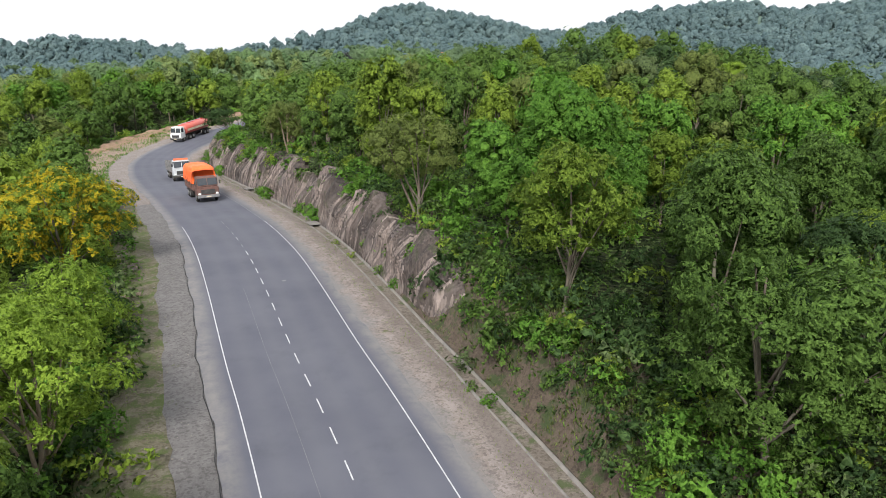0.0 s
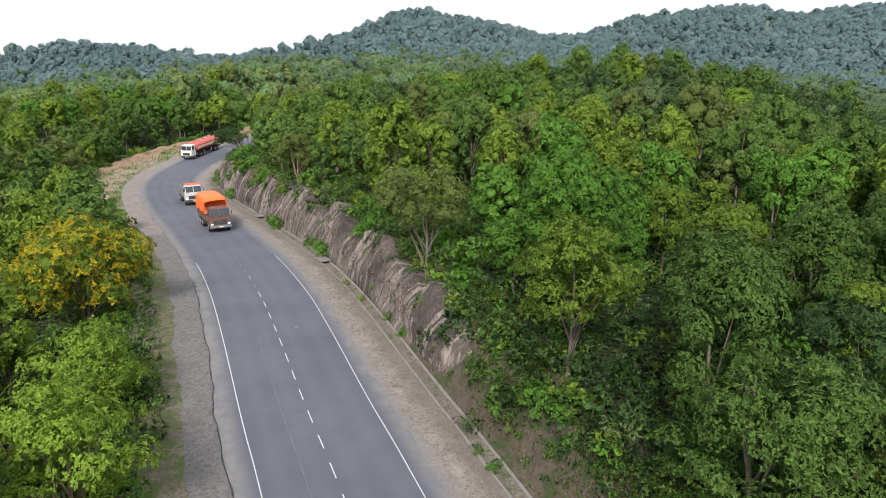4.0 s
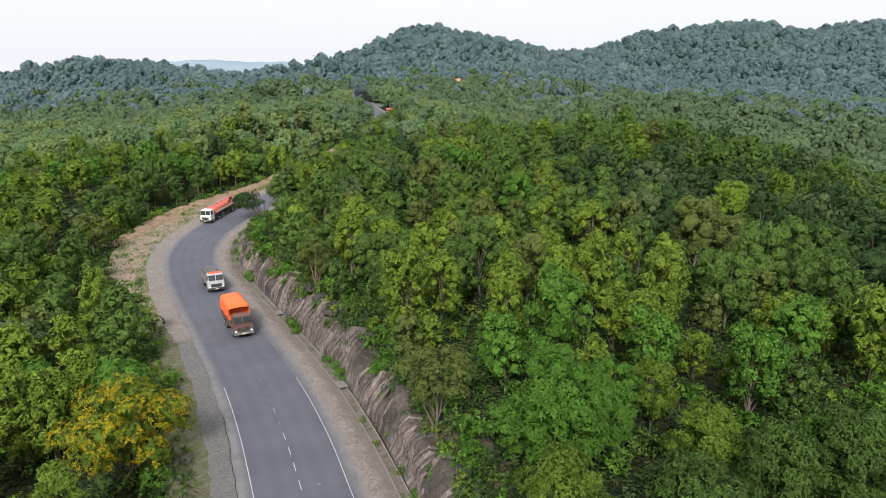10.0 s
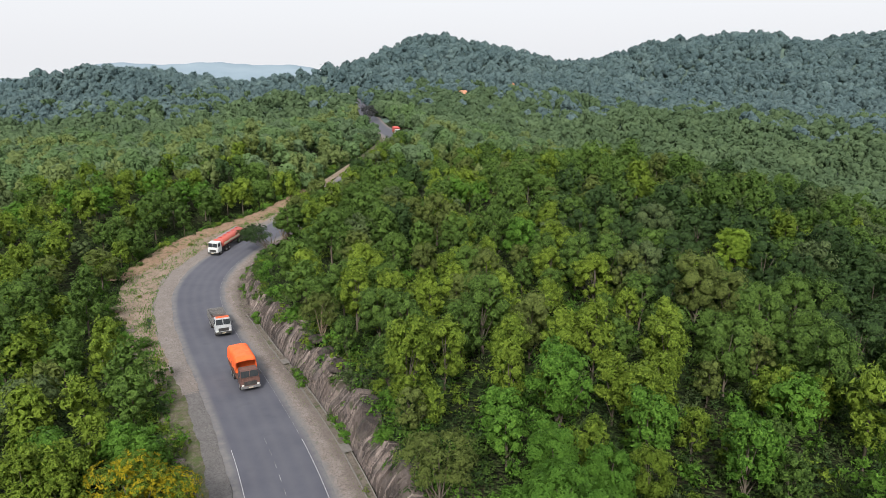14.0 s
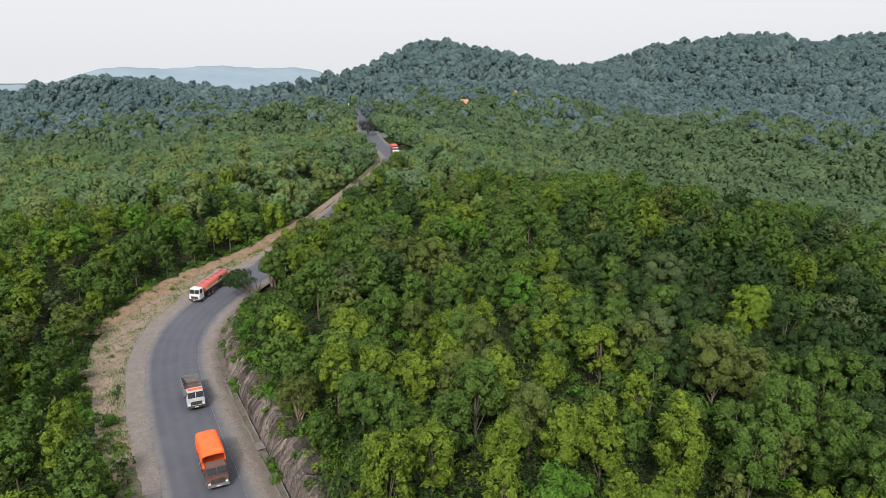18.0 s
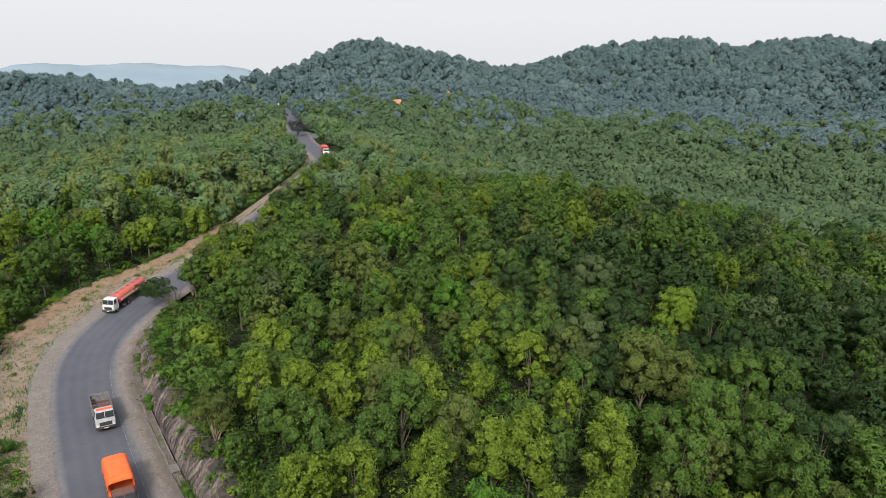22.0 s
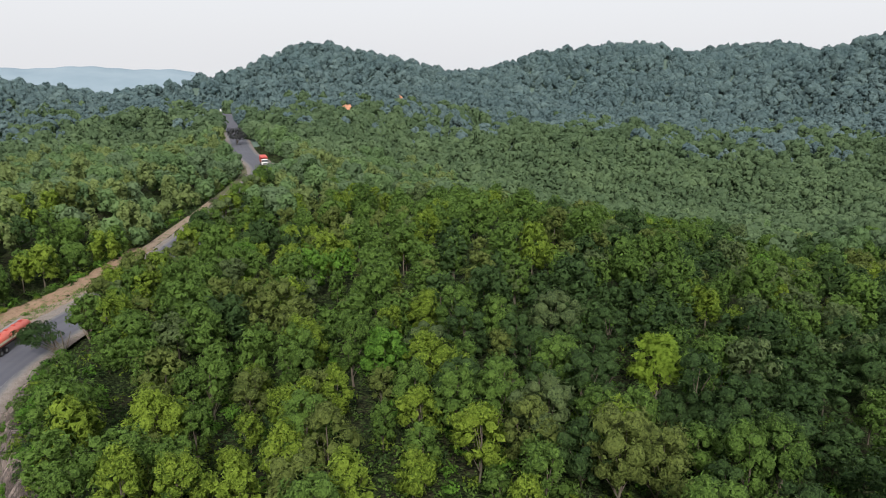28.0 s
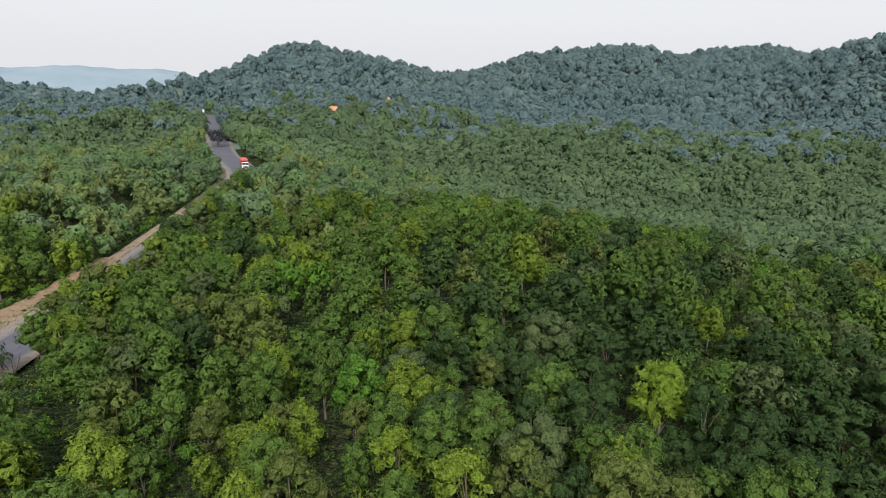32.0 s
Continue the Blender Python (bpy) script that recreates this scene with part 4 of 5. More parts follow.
xs, ys, rs = scatter(-480, 480, 236, 520, 7.4, 32)
ok = clear_of_road(xs, ys, 14, 12) & in_sight(xs, ys) & not_hero(xs, ys)
xs, ys = xs[ok], ys[ok]
pick = species_pick(rs, xs, ys, len(xs))
over = hazed(xs, ys, 36)
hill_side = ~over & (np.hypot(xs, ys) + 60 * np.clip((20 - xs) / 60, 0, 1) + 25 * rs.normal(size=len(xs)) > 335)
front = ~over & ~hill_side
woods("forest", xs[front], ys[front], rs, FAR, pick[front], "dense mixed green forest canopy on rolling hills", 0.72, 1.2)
woods("forest", xs[hill_side], ys[hill_side], rs, HAZE_HILL, pick[hill_side], "dense green forest canopy on the farther hills, paled by painted haze", 0.72, 1.3)
woods("far_forest", xs[over], ys[over], rs, HAZE_DULL, pick[over], "green forest in the side valley, dulled by painted haze", 0.8, 1.3)

xs, ys, rs = scatter(-620, 780, 520, 780, 10.4, 33)
ok = clear_of_road(xs, ys, 11, 11) & in_sight(xs, ys) & not_hero(xs, ys)
ok[ok] = faces_us(xs[ok], ys[ok])
xs, ys = xs[ok], ys[ok]
pick = species_pick(rs, xs, ys, len(xs))
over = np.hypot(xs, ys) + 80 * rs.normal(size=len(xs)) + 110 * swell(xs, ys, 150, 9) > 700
woods("far_forest", xs[~over], ys[~over], rs, HAZE_DULL, pick[~over], "green forest covering distant slopes, dulled by painted haze", 0.85, 1.45)
woods("far_forest", xs[over], ys[over], rs, HAZE_BLUE, pick[over], "forest on the distant slopes, haze painted in as blue-green", 0.85, 1.4)

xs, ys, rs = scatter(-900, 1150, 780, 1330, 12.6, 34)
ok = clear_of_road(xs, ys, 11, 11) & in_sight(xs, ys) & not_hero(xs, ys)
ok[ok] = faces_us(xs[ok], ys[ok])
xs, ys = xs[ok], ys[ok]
woods("far_forest", xs, ys, rs, HAZE_BLUE, species_pick(rs, xs, ys, len(xs)), "forest covering the farthest hills, haze painted in as blue-green", 0.9, 1.7)


# ---- the rock cutting ----
def rock_face():
    """Bedrock beside the drain, broken into thin leaning slabs."""
    u0, u1 = u_at(25), u_at(184)
    uu = np.arange(u0, u1, 0.13)
    nv = 16
    cx, cy, nx_, ny_, cz = (np.interp(uu, RU, w) for w in (RC[:, 0], RC[:, 1], RN[:, 0], RN[:, 1], RZ))
    ch = cut_height(cy) * (1 + 0.16 * np.sin(uu * 0.37) + 0.10 * np.sin(uu * 0.93 + 1))
    fade = np.clip((uu - u0) / 26, 0, 1) ** 0.8 * np.clip((u1 - uu) / 12, 0, 1)
    rs = np.random.RandomState(19)
    edges = np.cumsum(0.16 + 0.50 * rs.rand(700) ** 2)
    proud, cant, top, tint = rs.rand(701), rs.rand(701), rs.rand(701), rs.rand(701)
    rows, kinds = [], []
    for j in range(nv + 2):
        v = min(j / nv, 1.0)
        back = 10.32 + 2.1 * v ** 1.15
        z = cz - 0.35 + (ch + 0.45) * v ** 0.92
        h = v * ch
        bend = np.array([noise.noise((a * 0.22, b * 0.5, 9.0)) for a, b in zip(uu, h)])
        lean = uu - u0 + 8 + 0.42 * h + 0.5 * bend
        n_ = np.searchsorted(edges, lean)
        within = (lean - edges[n_ - 1]) / (edges[n_] - edges[n_ - 1])
        slab = 0.55 * proud[n_] + 0.30 * (within - 0.5) * (cant[n_] * 2 - 0.7) - 0.35 * np.clip(h / np.maximum(ch, 0.3) - 0.55 - 0.45 * top[n_], 0, 1) / 0.3
        big = np.array([noise.noise((a * 0.15, b * 0.33, 1.3)) for a, b in zip(uu, h)])
        fine = np.array([noise.noise((a * 3.1 + b * 1.6, b * 0.9, 4.4)) for a, b in zip(uu, h)])
        out = (slab + 0.85 * big + 0.16 * fine - 0.05) * min(1.0, 2.2 * v)
        dark = tint[n_] + 0.5 * big + 0.35 * (v - 0.4) > 0.62
        kinds.append(np.where(dark, 1, np.where(tint[n_] < 0.3, 2, 0)))
        if j > nv:
            back, z = 15.0, cz + ch * 1.0 - 0.7
        z = z - (1 - fade) * (ch * v + 0.8) * 0.9
        o = back - out * (0.4 + 0.6 * fade) + (1 - fade) * 0.5
        rows.append(np.column_stack([cx + nx_ * o, cy + ny_ * o, z]))
    v, f = loft(rows, close=False)
    ob = new("rock_cutting", mesh_of("rock_cutting", v, f[:, ::-1], [ROCK, ROCK_GREY, ROCK_PALE], np.concatenate([k_[:-1] for k_ in kinds[:-1]])))
    return tagged(ob, "grey-brown rock cutting of thin leaning slabs beside the drain", "rock face", kind="structure")


rock_face()


def boulder_mesh(seed, rough=0.25):
    rs = np.random.RandomState(seed)
    bm = bmesh.new()
    bmesh.ops.create_icosphere(bm, subdivisions=3, radius=1.0)
    off = rs.rand(3) * 50
    for v in bm.verts:
        p = v.co.copy()
        k = 1 + rough * noise.noise(p * 1.3 + Vector(off)) + 0.4 * rough * noise.noise(p * 3.7 + Vector(off))
        v.co = Vector((p.x * k, p.y * k * 0.8, max(p.z * k * 0.62, -0.35)))
    return bm


BOULDERS = []
for i, m in ((0, DARKROCK), (1, DARKROCK), (2, ROCK), (3, EARTH)):
    me = bpy.data.meshes.new("boulder")
    bm = boulder_mesh(i, 0.5)
    bm.to_mesh(me)
    bm.free()
    me.materials.append(m)
    BOULDERS.append(me)


def on_road(north, off):
    """A point by northing along the road and offset from its line."""
    u = u_at(north)
    c = [float(np.interp(u, RU, w)) for w in (RC[:, 0], RC[:, 1], RN[:, 0], RN[:, 1], RZ)]
    return c[0] + c[2] * off, c[1] + c[3] * off, c[4]


def boulder(kind, north, off, size, turn, label):
    x, y, z = on_road(north, off)
    ob = new("boulder", BOULDERS[kind])
    ob.matrix_basis = pose(x, y, ground_at(x, y) + size * 0.12, 0, 0, turn) @ Matrix.Diagonal((size, size, size * 0.8, 1))
    tagged(ob, label, "boulder", "roadside boulders")


for kind, n_, o_, sz, tu in ((0, 92, 14.2, 2.1, 10), (1, 98, 13.6, 1.7, 80), (0, 86, 14.8, 1.9, 140), (1, 104, 14.0, 1.5, 30), (0, 80, 14.0, 1.4, 60), (1, 50, 13.4, 1.2, 20), (0, 46, 12.4, 1.3, 200), (1, 47.5, 14.0, 1.0, 100)):
    boulder(kind, n_, o_, sz, tu, "dark weathered boulder on top of the rock cutting")
for kind, n_, o_, sz, tu in ((3, 131, -15, 1.5, 0), (2, 137, -14.5, 1.2, 70), (3, 144, -16, 1.8, 30), (0, 118, -15.5, 1.9, 50), (2, 122, -14.5, 1.3, 120), (3, 150, -17.5, 1.6, 90), (2, 84, -11.3, 0.9, 0), (2, 68, -10.6, 0.8, 90), (3, 60, -10.6, 0.7, 20)):
    boulder(kind, n_, o_, sz, tu, "pale earthy boulder half buried in the eroded bank")
boulder(2, 78.5, 8.2, 0.45, 0, "grey loose stone on the road shoulder")

# ---- the roadside drain ----
drain = new("roadside_drain")
tagged(drain, "open concrete roadside drain, dusty and partly silted", "drain", kind="structure")
for d0, d1, rough in ((-40, 96, 0.03), (96, 138, 0.22)):
    ribbon("lip", 8.82, 9.10, 0.06, CONCRETE, u_at(d0), u_at(d1), 2, wob=rough, seed=12, edge_drop=0.14, parent=drain)
    ribbon("channel_floor", 8.9, 10.1, -0.16, SILT, u_at(d0), u_at(d1), 3, seed=13, parent=drain)
    ribbon("wall", 9.94, 10.18, 0.08, CONCRETE, u_at(d0), u_at(d1), 2, wob=rough, seed=14, edge_drop=0.34, parent=drain)
tagged(ribbon("gully", 8.6, 10.9, -0.10, SILT, u_at(136), u_at(186), 4, wob=0.3, seed=15), "rubble-filled gully at the foot of the rock", "gully", kind="structure")
for n_ in (77.5, 108):
    tagged(ribbon("cover_slab", 8.8, 10.2, 0.12, CONCRETE, u_at(n_), u_at(n_ + 2.2), 2, wob=0.03, seed=int(n_), parent=drain), "broken concrete cover slab")

# ---- the earth slope above the drain ----
def slope_foot():
    uu = np.arange(u_at(-40), u_at(52), 0.45)
    cx, cy, nx_, ny_, cz = (np.interp(uu, RU, w) for w in (RC[:, 0], RC[:, 1], RN[:, 0], RN[:, 1], RZ))
    ch = cut_height(cy)
    rows = []
    for k, o in enumerate(np.linspace(10.1, 14.6, 16)):
        w = np.array([noise.noise((a * 0.35, o * 0.6, 2.0)) + 0.5 * noise.noise((a * 1.1, o * 1.7, 4.0)) for a in uu])
        z = cz + np.interp(o, (10.1, 10.5, 13.2, 14.6), (0, 0.05, 1, 1.03)) * ch + 0.07 + 0.22 * w * min(1, k / 3) - 0.5 * max(0, k - 13)
        rows.append(np.column_stack([cx + nx_ * o, cy + ny_ * o, z]))
    v, f = loft(rows, close=False)
    ob = new("earth_slope", mesh_of("earth_slope", v, f[:, ::-1], [SOIL], smooth=True))
    tagged(ob, "weedy slope of bare brown earth above the drain", "slope", kind="structure")


slope_foot()

# ---- the outer earth bank of the bend ----
def berm():
    uu = np.arange(u_at(168), u_at(262), 0.8)
    cx, cy, nx_, ny_, cz = (np.interp(uu, RU, w) for w in (RC[:, 0], RC[:, 1], RN[:, 0], RN[:, 1], RZ))
    out = flat_left(cy)
    rows = []
    for k, (f, h) in enumerate(((-4.2, -0.3), (-3.0, 0.25), (-1.8, 0.9), (-0.4, 1.35), (1.0, 1.2), (2.6, 0.2), (4.2, -1.6))):
        w = np.array([noise.noise((a * 0.22, k * 0.7, 5.0)) for a in uu])
        o = -(out + f * 0.9 + 0.9 * w)
        ends = np.clip(np.minimum(uu - uu[0], uu[-1] - uu) / 9, 0, 1)
        rows.append(np.column_stack([cx + nx_ * o, cy + ny_ * o, cz + (0.55 * h * (0.9 + 0.9 * w)) * ends - 0.3 * (1 - ends)]))
    v, f = loft(rows, close=False)
    ob = new("earth_bank", mesh_of("earth_bank", v, f, [BERM], smooth=True))
    tagged(ob, "low orange-brown earth bank along the outer edge of the bend", "bank", kind="structure")


berm()

# ---- bare earth cuts on the far hillside ----
def earth_cut(x0, y0, width, seed):
    rows = []
    for k, (back, up) in enumerate(((-3.0, -0.5), (-1.2, 0.6), (0.0, 2.6), (0.8, 4.4), (2.5, 5.2), (6.0, 4.6))):
        xx = np.linspace(-width, width, 22)
        ends = 1 - np.abs(xx / width) ** 3
        n_ = np.array([noise.noise((a * 0.4, k * 0.8, seed)) for a in xx])
        rows.append(np.column_stack([x0 + xx, y0 + back + 1.2 * n_, land(x0 + xx, np.full(22, y0)) - 0.6 + (up + 0.9 * n_) * ends]))
    v, f = loft(rows, close=False)
    ob = new("earth_cut", mesh_of("earth_cut", v, f, [CLAY], smooth=True))
    tagged(ob, "bare orange earth cut in the wooded hillside", "earth bank", kind="structure")


CLAY = dirt_material("orange_clay", (0.52, 0.27, 0.17), (0.40, 0.20, 0.12), (0.16, 0.18, 0.10), 0.62)
for n_, (cx_, cy_, w_) in enumerate(CUTS):
    earth_cut(cx_, cy_, w_, 30 + n_)

# ---- bushes ----
BUSH_KIND = [(0, 0.16, 0.5), (5, 0.17, 0.55), (2, 0.15, 0.5), (1, 0.16, 0.5), (4, 0.14, 0.42)]


def bush_mesh(seed, kind, leaves, big=1.0):
    m, ls, asp = BUSH_KIND[kind]
    rs = np.random.RandomState(seed)
    cs = clump_places(rs, 1.7, 1.25, -0.1, 9)
    cs[:, 3] = 0.42 + 0.25 * rs.rand(len(cs))
    v, f, nr = foliage(rs, cs, leaves, 6, ls * big, 0.8, asp)
    return mesh_of("foliage", v, f, [TWIGS[m]], smooth=True, normals=nr)


BUSHES = [bush_mesh(700 + i, i % 5, 520) for i in range(5)] + [bush_mesh(710 + i, i % 5, 300, 1.55) for i in range(5)]
BUSH_NAMES = ["mid-green", "bright green", "dark green", "yellow-green", "grey-green"]


def bush(kind, x, y, size, turn, z=None, where="on the roadside slope", tall=1.0):
    fine = 0 if y < 75 else 5
    e = new("bush", BUSHES[fine + kind])
    zz = ground_at(x, y) if z is None else z
    e.matrix_basis = pose(x, y, zz - 0.1 * size, 0, 0, turn) @ Matrix.Diagonal((size, size, size * tall, 1))
    tagged(e, BUSH_NAMES[kind] + " leafy bush " + where, "bush", "roadside bushes")


rs = np.random.RandomState(77)
# in the drain and at the foot of the rock
for n_, o_, sz, kd in ((38.2, 9.6, 0.85, 4), (34.0, 9.2, 0.45, 1), (36.0, 9.0, 0.4, 0), (80, 10.4, 0.9, 1), (82, 10.5, 1.0, 1), (84.5, 10.6, 0.95, 1), (86.5, 10.4, 0.8, 0), (99, 9.6, 0.9, 1), (101.5, 9.8, 0.8, 1), (104, 9.9, 0.7, 0),
                       (58, 10.3, 0.5, 0), (54, 10.4, 0.55, 1), (64, 9.4, 0.35, 3), (69, 9.2, 0.35, 3), (131, 10.2, 0.8, 1), (134, 10.4, 0.9, 1), (150, 10.4, 0.9, 1), (156, 10.3, 0.9, 1), (166, 10.0, 0.9, 0), (172, 10.3, 1.0, 1)):
    x, y, z = on_road(n_, o_)
    bush(kd, x, y, sz, rs.rand() * 360, z - 0.15, "growing in the roadside drain")
# on the slope and the cutting's brow
for i in range(84):
    n_ = 20 + 165 * ((i + rs.rand()) / 84)
    soil = n_ < 46
    o_ = (11.2 + 5.5 * rs.rand()) if soil else (12.6 + 3.4 * rs.rand())
    x, y, z = on_road(n_, o_)
    bush(int(rs.choice(5, p=(0.28, 0.34, 0.18, 0.12, 0.08))), x, y, (0.55 + 0.7 * rs.rand()) * (0.9 if soil else 1.0), rs.rand() * 360, None, "on the slope above the drain")
# More dark green kinds here: the slope's shade is put into their colour.
for i in range(70):
    x, y, z = on_road(12 + 38 * ((i + rs.rand()) / 70), 10.6 + 9.0 * rs.rand())
    bush(int(rs.choice(5, p=(0.32, 0.14, 0.38, 0.06, 0.10))), x, y, 0.45 + 0.65 * rs.rand(), rs.rand() * 360, None, "on the earth slope above the drain")
for i in range(20):
    n_ = 50 + 125 * ((i + rs.rand()) / 20)
    f_ = 0.45 + 0.5 * rs.rand()
    x, y, z = on_road(n_, 10.9 + 1.7 * f_)
    bush(int(rs.choice(5, p=(0.30, 0.34, 0.22, 0.08, 0.06))), x, y, 0.4 + 0.6 * rs.rand(), rs.rand() * 360, z + float(cut_height(np.array(n_))) * f_ - 0.1, "clinging to the rock cutting")
# clinging to the rock
for n_, o_, f_, sz, kd in ((62, 12.2, 0.75, 0.8, 2), (52, 12.0, 0.6, 1.0, 1), (49, 11.6, 0.4, 0.9, 0), (96, 12.2, 0.8, 1.0, 1), (90, 12.0, 0.75, 0.8, 0), (112, 12.0, 0.7, 0.9, 1), (122, 11.8, 0.6, 0.8, 0), (72, 12.4, 0.85, 1.1, 1), (66, 12.6, 0.95, 1.3, 2), (47, 11.4, 0.35, 0.7, 3)):
    x, y, z = on_road(n_, o_)
    bush(kd, x, y, sz, rs.rand() * 360, z + float(cut_height(np.array(n_))) * f_, "clinging to the rock cutting")
bush(1, 10.6, 27.6, 1.35, 30, None, "with large leaves beside the drain")
bush(1, 12.6, 25.6, 1.3, 90, None, "with large leaves beside the drain")
bush(1, 8.6, 25.0, 0.9, 200, None, "with large leaves beside the drain")
# beyond the outer shoulder
for i in range(66):
    n_ = 16 + 210 * ((i + rs.rand()) / 66)
    x, y, z = on_road(n_, 0)
    edge = float(flat_left(np.array(n_)))
    o_ = -(edge + 0.4 + 4.5 * rs.rand() ** 1.3)
    x, y, z = on_road(n_, o_)
    bush(int(rs.choice(5, p=(0.30, 0.36, 0.14, 0.14, 0.06))), x, y, 0.7 + 0.75 * rs.rand(), rs.rand() * 360, None, "beside the outer road shoulder")
for i in range(23):
    n_ = 112 + 120 * ((i + rs.rand()) / 23)
    e_ = float(flat_left(np.array(n_)))
    x, y, z = on_road(n_, -(9.5 + (e_ - 8.5) * rs.rand() ** 0.6))
    bush(int(rs.choice(5, p=(0.30, 0.50, 0.05, 0.15, 0.0))), x, y, 0.25 + 0.45 * rs.rand(), rs.rand() * 360, z - 0.15, "low on the eroded bank", 0.7)
bush(1, *on_road(127.5, -12.2)[:2], 1.25, 20, None, "standing alone on the bare bank", 0.9)
bush(0, *on_road(142, -17)[:2], 1.2, 70, None, "on the edge of the bare bank")
bush(1, *on_road(134, -17.5)[:2], 1.4, 170, None, "on the edge of the bare bank")

# ---- undergrowth and grass ----
UNDER = []
for i in range(5):
    m, ls, asp = BUSH_KIND[i]
    r_ = np.random.RandomState(800 + i)
    cs = clump_places(r_, 2.2, 1.8, 0.0, 8)
    v, f, nr = foliage(r_, cs, 84, 4, ls * 2.5, 0.8, asp + 0.1)
    UNDER.append((v, f, np.full(len(f), m + len(LEAVES) + 1), nr))
xs, ys, rs = scatter(-95, 90, 14, 190, 2.9, 41)
s_, _, yy_ = to_road(xs, ys)
near_path = (xs > -25) & (xs < 60) & (ys < 120)
ok = ((s_ > np.where(yy_ < 46, 11.5, 13.6)) | (s_ < -flat_left(yy_) - 1.5)) & (np.hypot(xs, ys) > 12) & in_sight(xs, ys, -8) & (near_path | (rs.rand(len(xs)) < 0.62))
xs, ys = xs[ok], ys[ok]
woods("undergrowth", xs, ys, rs, UNDER, rs.choice(5, len(xs), p=(0.34, 0.22, 0.26, 0.08, 0.10)), "dense leafy undergrowth between the trees", 0.6, 1.25, "undergrowth")
THICK = []
for i in range(5):
    m, ls, asp = BUSH_KIND[i]
    r_ = np.random.RandomState(850 + i)
    cs = clump_places(r_, 2.2, 1.6, 0.0, 10)
    v, f, nr = foliage(r_, cs, 190, 5, ls * 1.35, 0.8, asp)
    THICK.append((v, f, np.full(len(f), m + len(LEAVES) + 1), nr))
xs, ys, rs = scatter(-44, 44, 8, 110, 2.3, 46)
s_, _, yy_ = to_road(xs, ys)
ok = (s_ > np.where(yy_ < 44, 12.4, 13.2)) & (s_ < 23) & (swell(xs, ys, 10, 15) + 0.4 * rs.normal(size=len(xs)) > -0.35)
xs, ys = xs[ok], ys[ok]
# Dark green kinds are favoured, standing in for shade under the trees.
woods("undergrowth", xs, ys, rs, THICK, rs.choice(5, len(xs), p=(0.36, 0.20, 0.34, 0.04, 0.06)), "thick leafy bushes crowding the brow above the road", 0.4, 1.15, "undergrowth")
xs, ys, rs = scatter(-70, 10, 38, 180, 1.5, 47)
s_, _, yy_ = to_road(xs, ys)
ok = (s_ > 10.9) & (s_ < 13.4) & (yy_ > 38) & (yy_ < 178) & (swell(xs, ys, 8, 16) + 0.35 * rs.normal(size=len(xs)) > 0.12)
xs, ys = xs[ok], ys[ok]
woods("undergrowth", xs, ys, rs, THICK, rs.choice(5, len(xs), p=(0.34, 0.32, 0.20, 0.08, 0.06)), "small leafy plants rooted in the rock cutting", 0.2, 0.6, "undergrowth")
xs, ys, rs = scatter(-20, 42, 8, 52, 1.7, 42)
s_, _, yy_ = to_road(xs, ys)
ok = (s_ > 10.7) & (s_ < 21) & (swell(xs, ys, 9, 5) + 0.3 * rs.normal(size=len(xs)) > -0.6)
xs, ys = xs[ok], ys[ok]
woods("undergrowth", xs, ys, rs, THICK, rs.choice(5, len(xs), p=(0.34, 0.22, 0.30, 0.06, 0.08)), "low leafy plants on the earth slope above the drain", 0.25, 0.8, "undergrowth", 0.3)


xs, ys, rs = scatter(-60, 12, 8, 118, 1.5, 45)
s_, _, yy_ = to_road(xs, ys)
ok = (s_ < -10.4 - 0.8 * swell(xs, ys, 8, 12)) & (s_ > -15.5) & (swell(xs, ys, 6, 13) + 0.3 * rs.normal(size=len(xs)) > -0.45)
xs, ys = xs[ok], ys[ok]
woods("undergrowth", xs, ys, rs, UNDER, rs.choice(5, len(xs), p=(0.32, 0.30, 0.10, 0.22, 0.06)), "bushy green growth at the edge of the outer verge", 0.3, 0.85, "undergrowth")
xs, ys, rs = scatter(-80, 22, 44, 190, 1.9, 43)
s_, _, yy_ = to_road(xs, ys)
ok = (s_ > 12.3) & (s_ < 16.5) & (yy_ > 46) & (yy_ < 182) & (swell(xs, ys, 11, 6) + 0.3 * rs.normal(size=len(xs)) > -0.25)
xs, ys = xs[ok], ys[ok]
woods("undergrowth", xs, ys, rs, UNDER, rs.choice(5, len(xs), p=(0.34, 0.32, 0.16, 0.10, 0.08)), "leafy plants along the brow of the rock cutting", 0.3, 0.8, "undergrowth")


xs, ys, rs = scatter(-110, -30, 185, 470, 2.6, 44)
s_, _, yy_ = to_road(xs, ys)
ok = (s_ < -flat_left(yy_) - 0.6) & (s_ > -flat_left(yy_) - 7)
xs, ys = xs[ok], ys[ok]
woods("undergrowth", xs, ys, rs, UNDER, rs.choice(5, len(xs), p=(0.34, 0.36, 0.10, 0.12, 0.08)), "green bushes along the outer edge of the far road", 0.4, 1.1, "undergrowth")


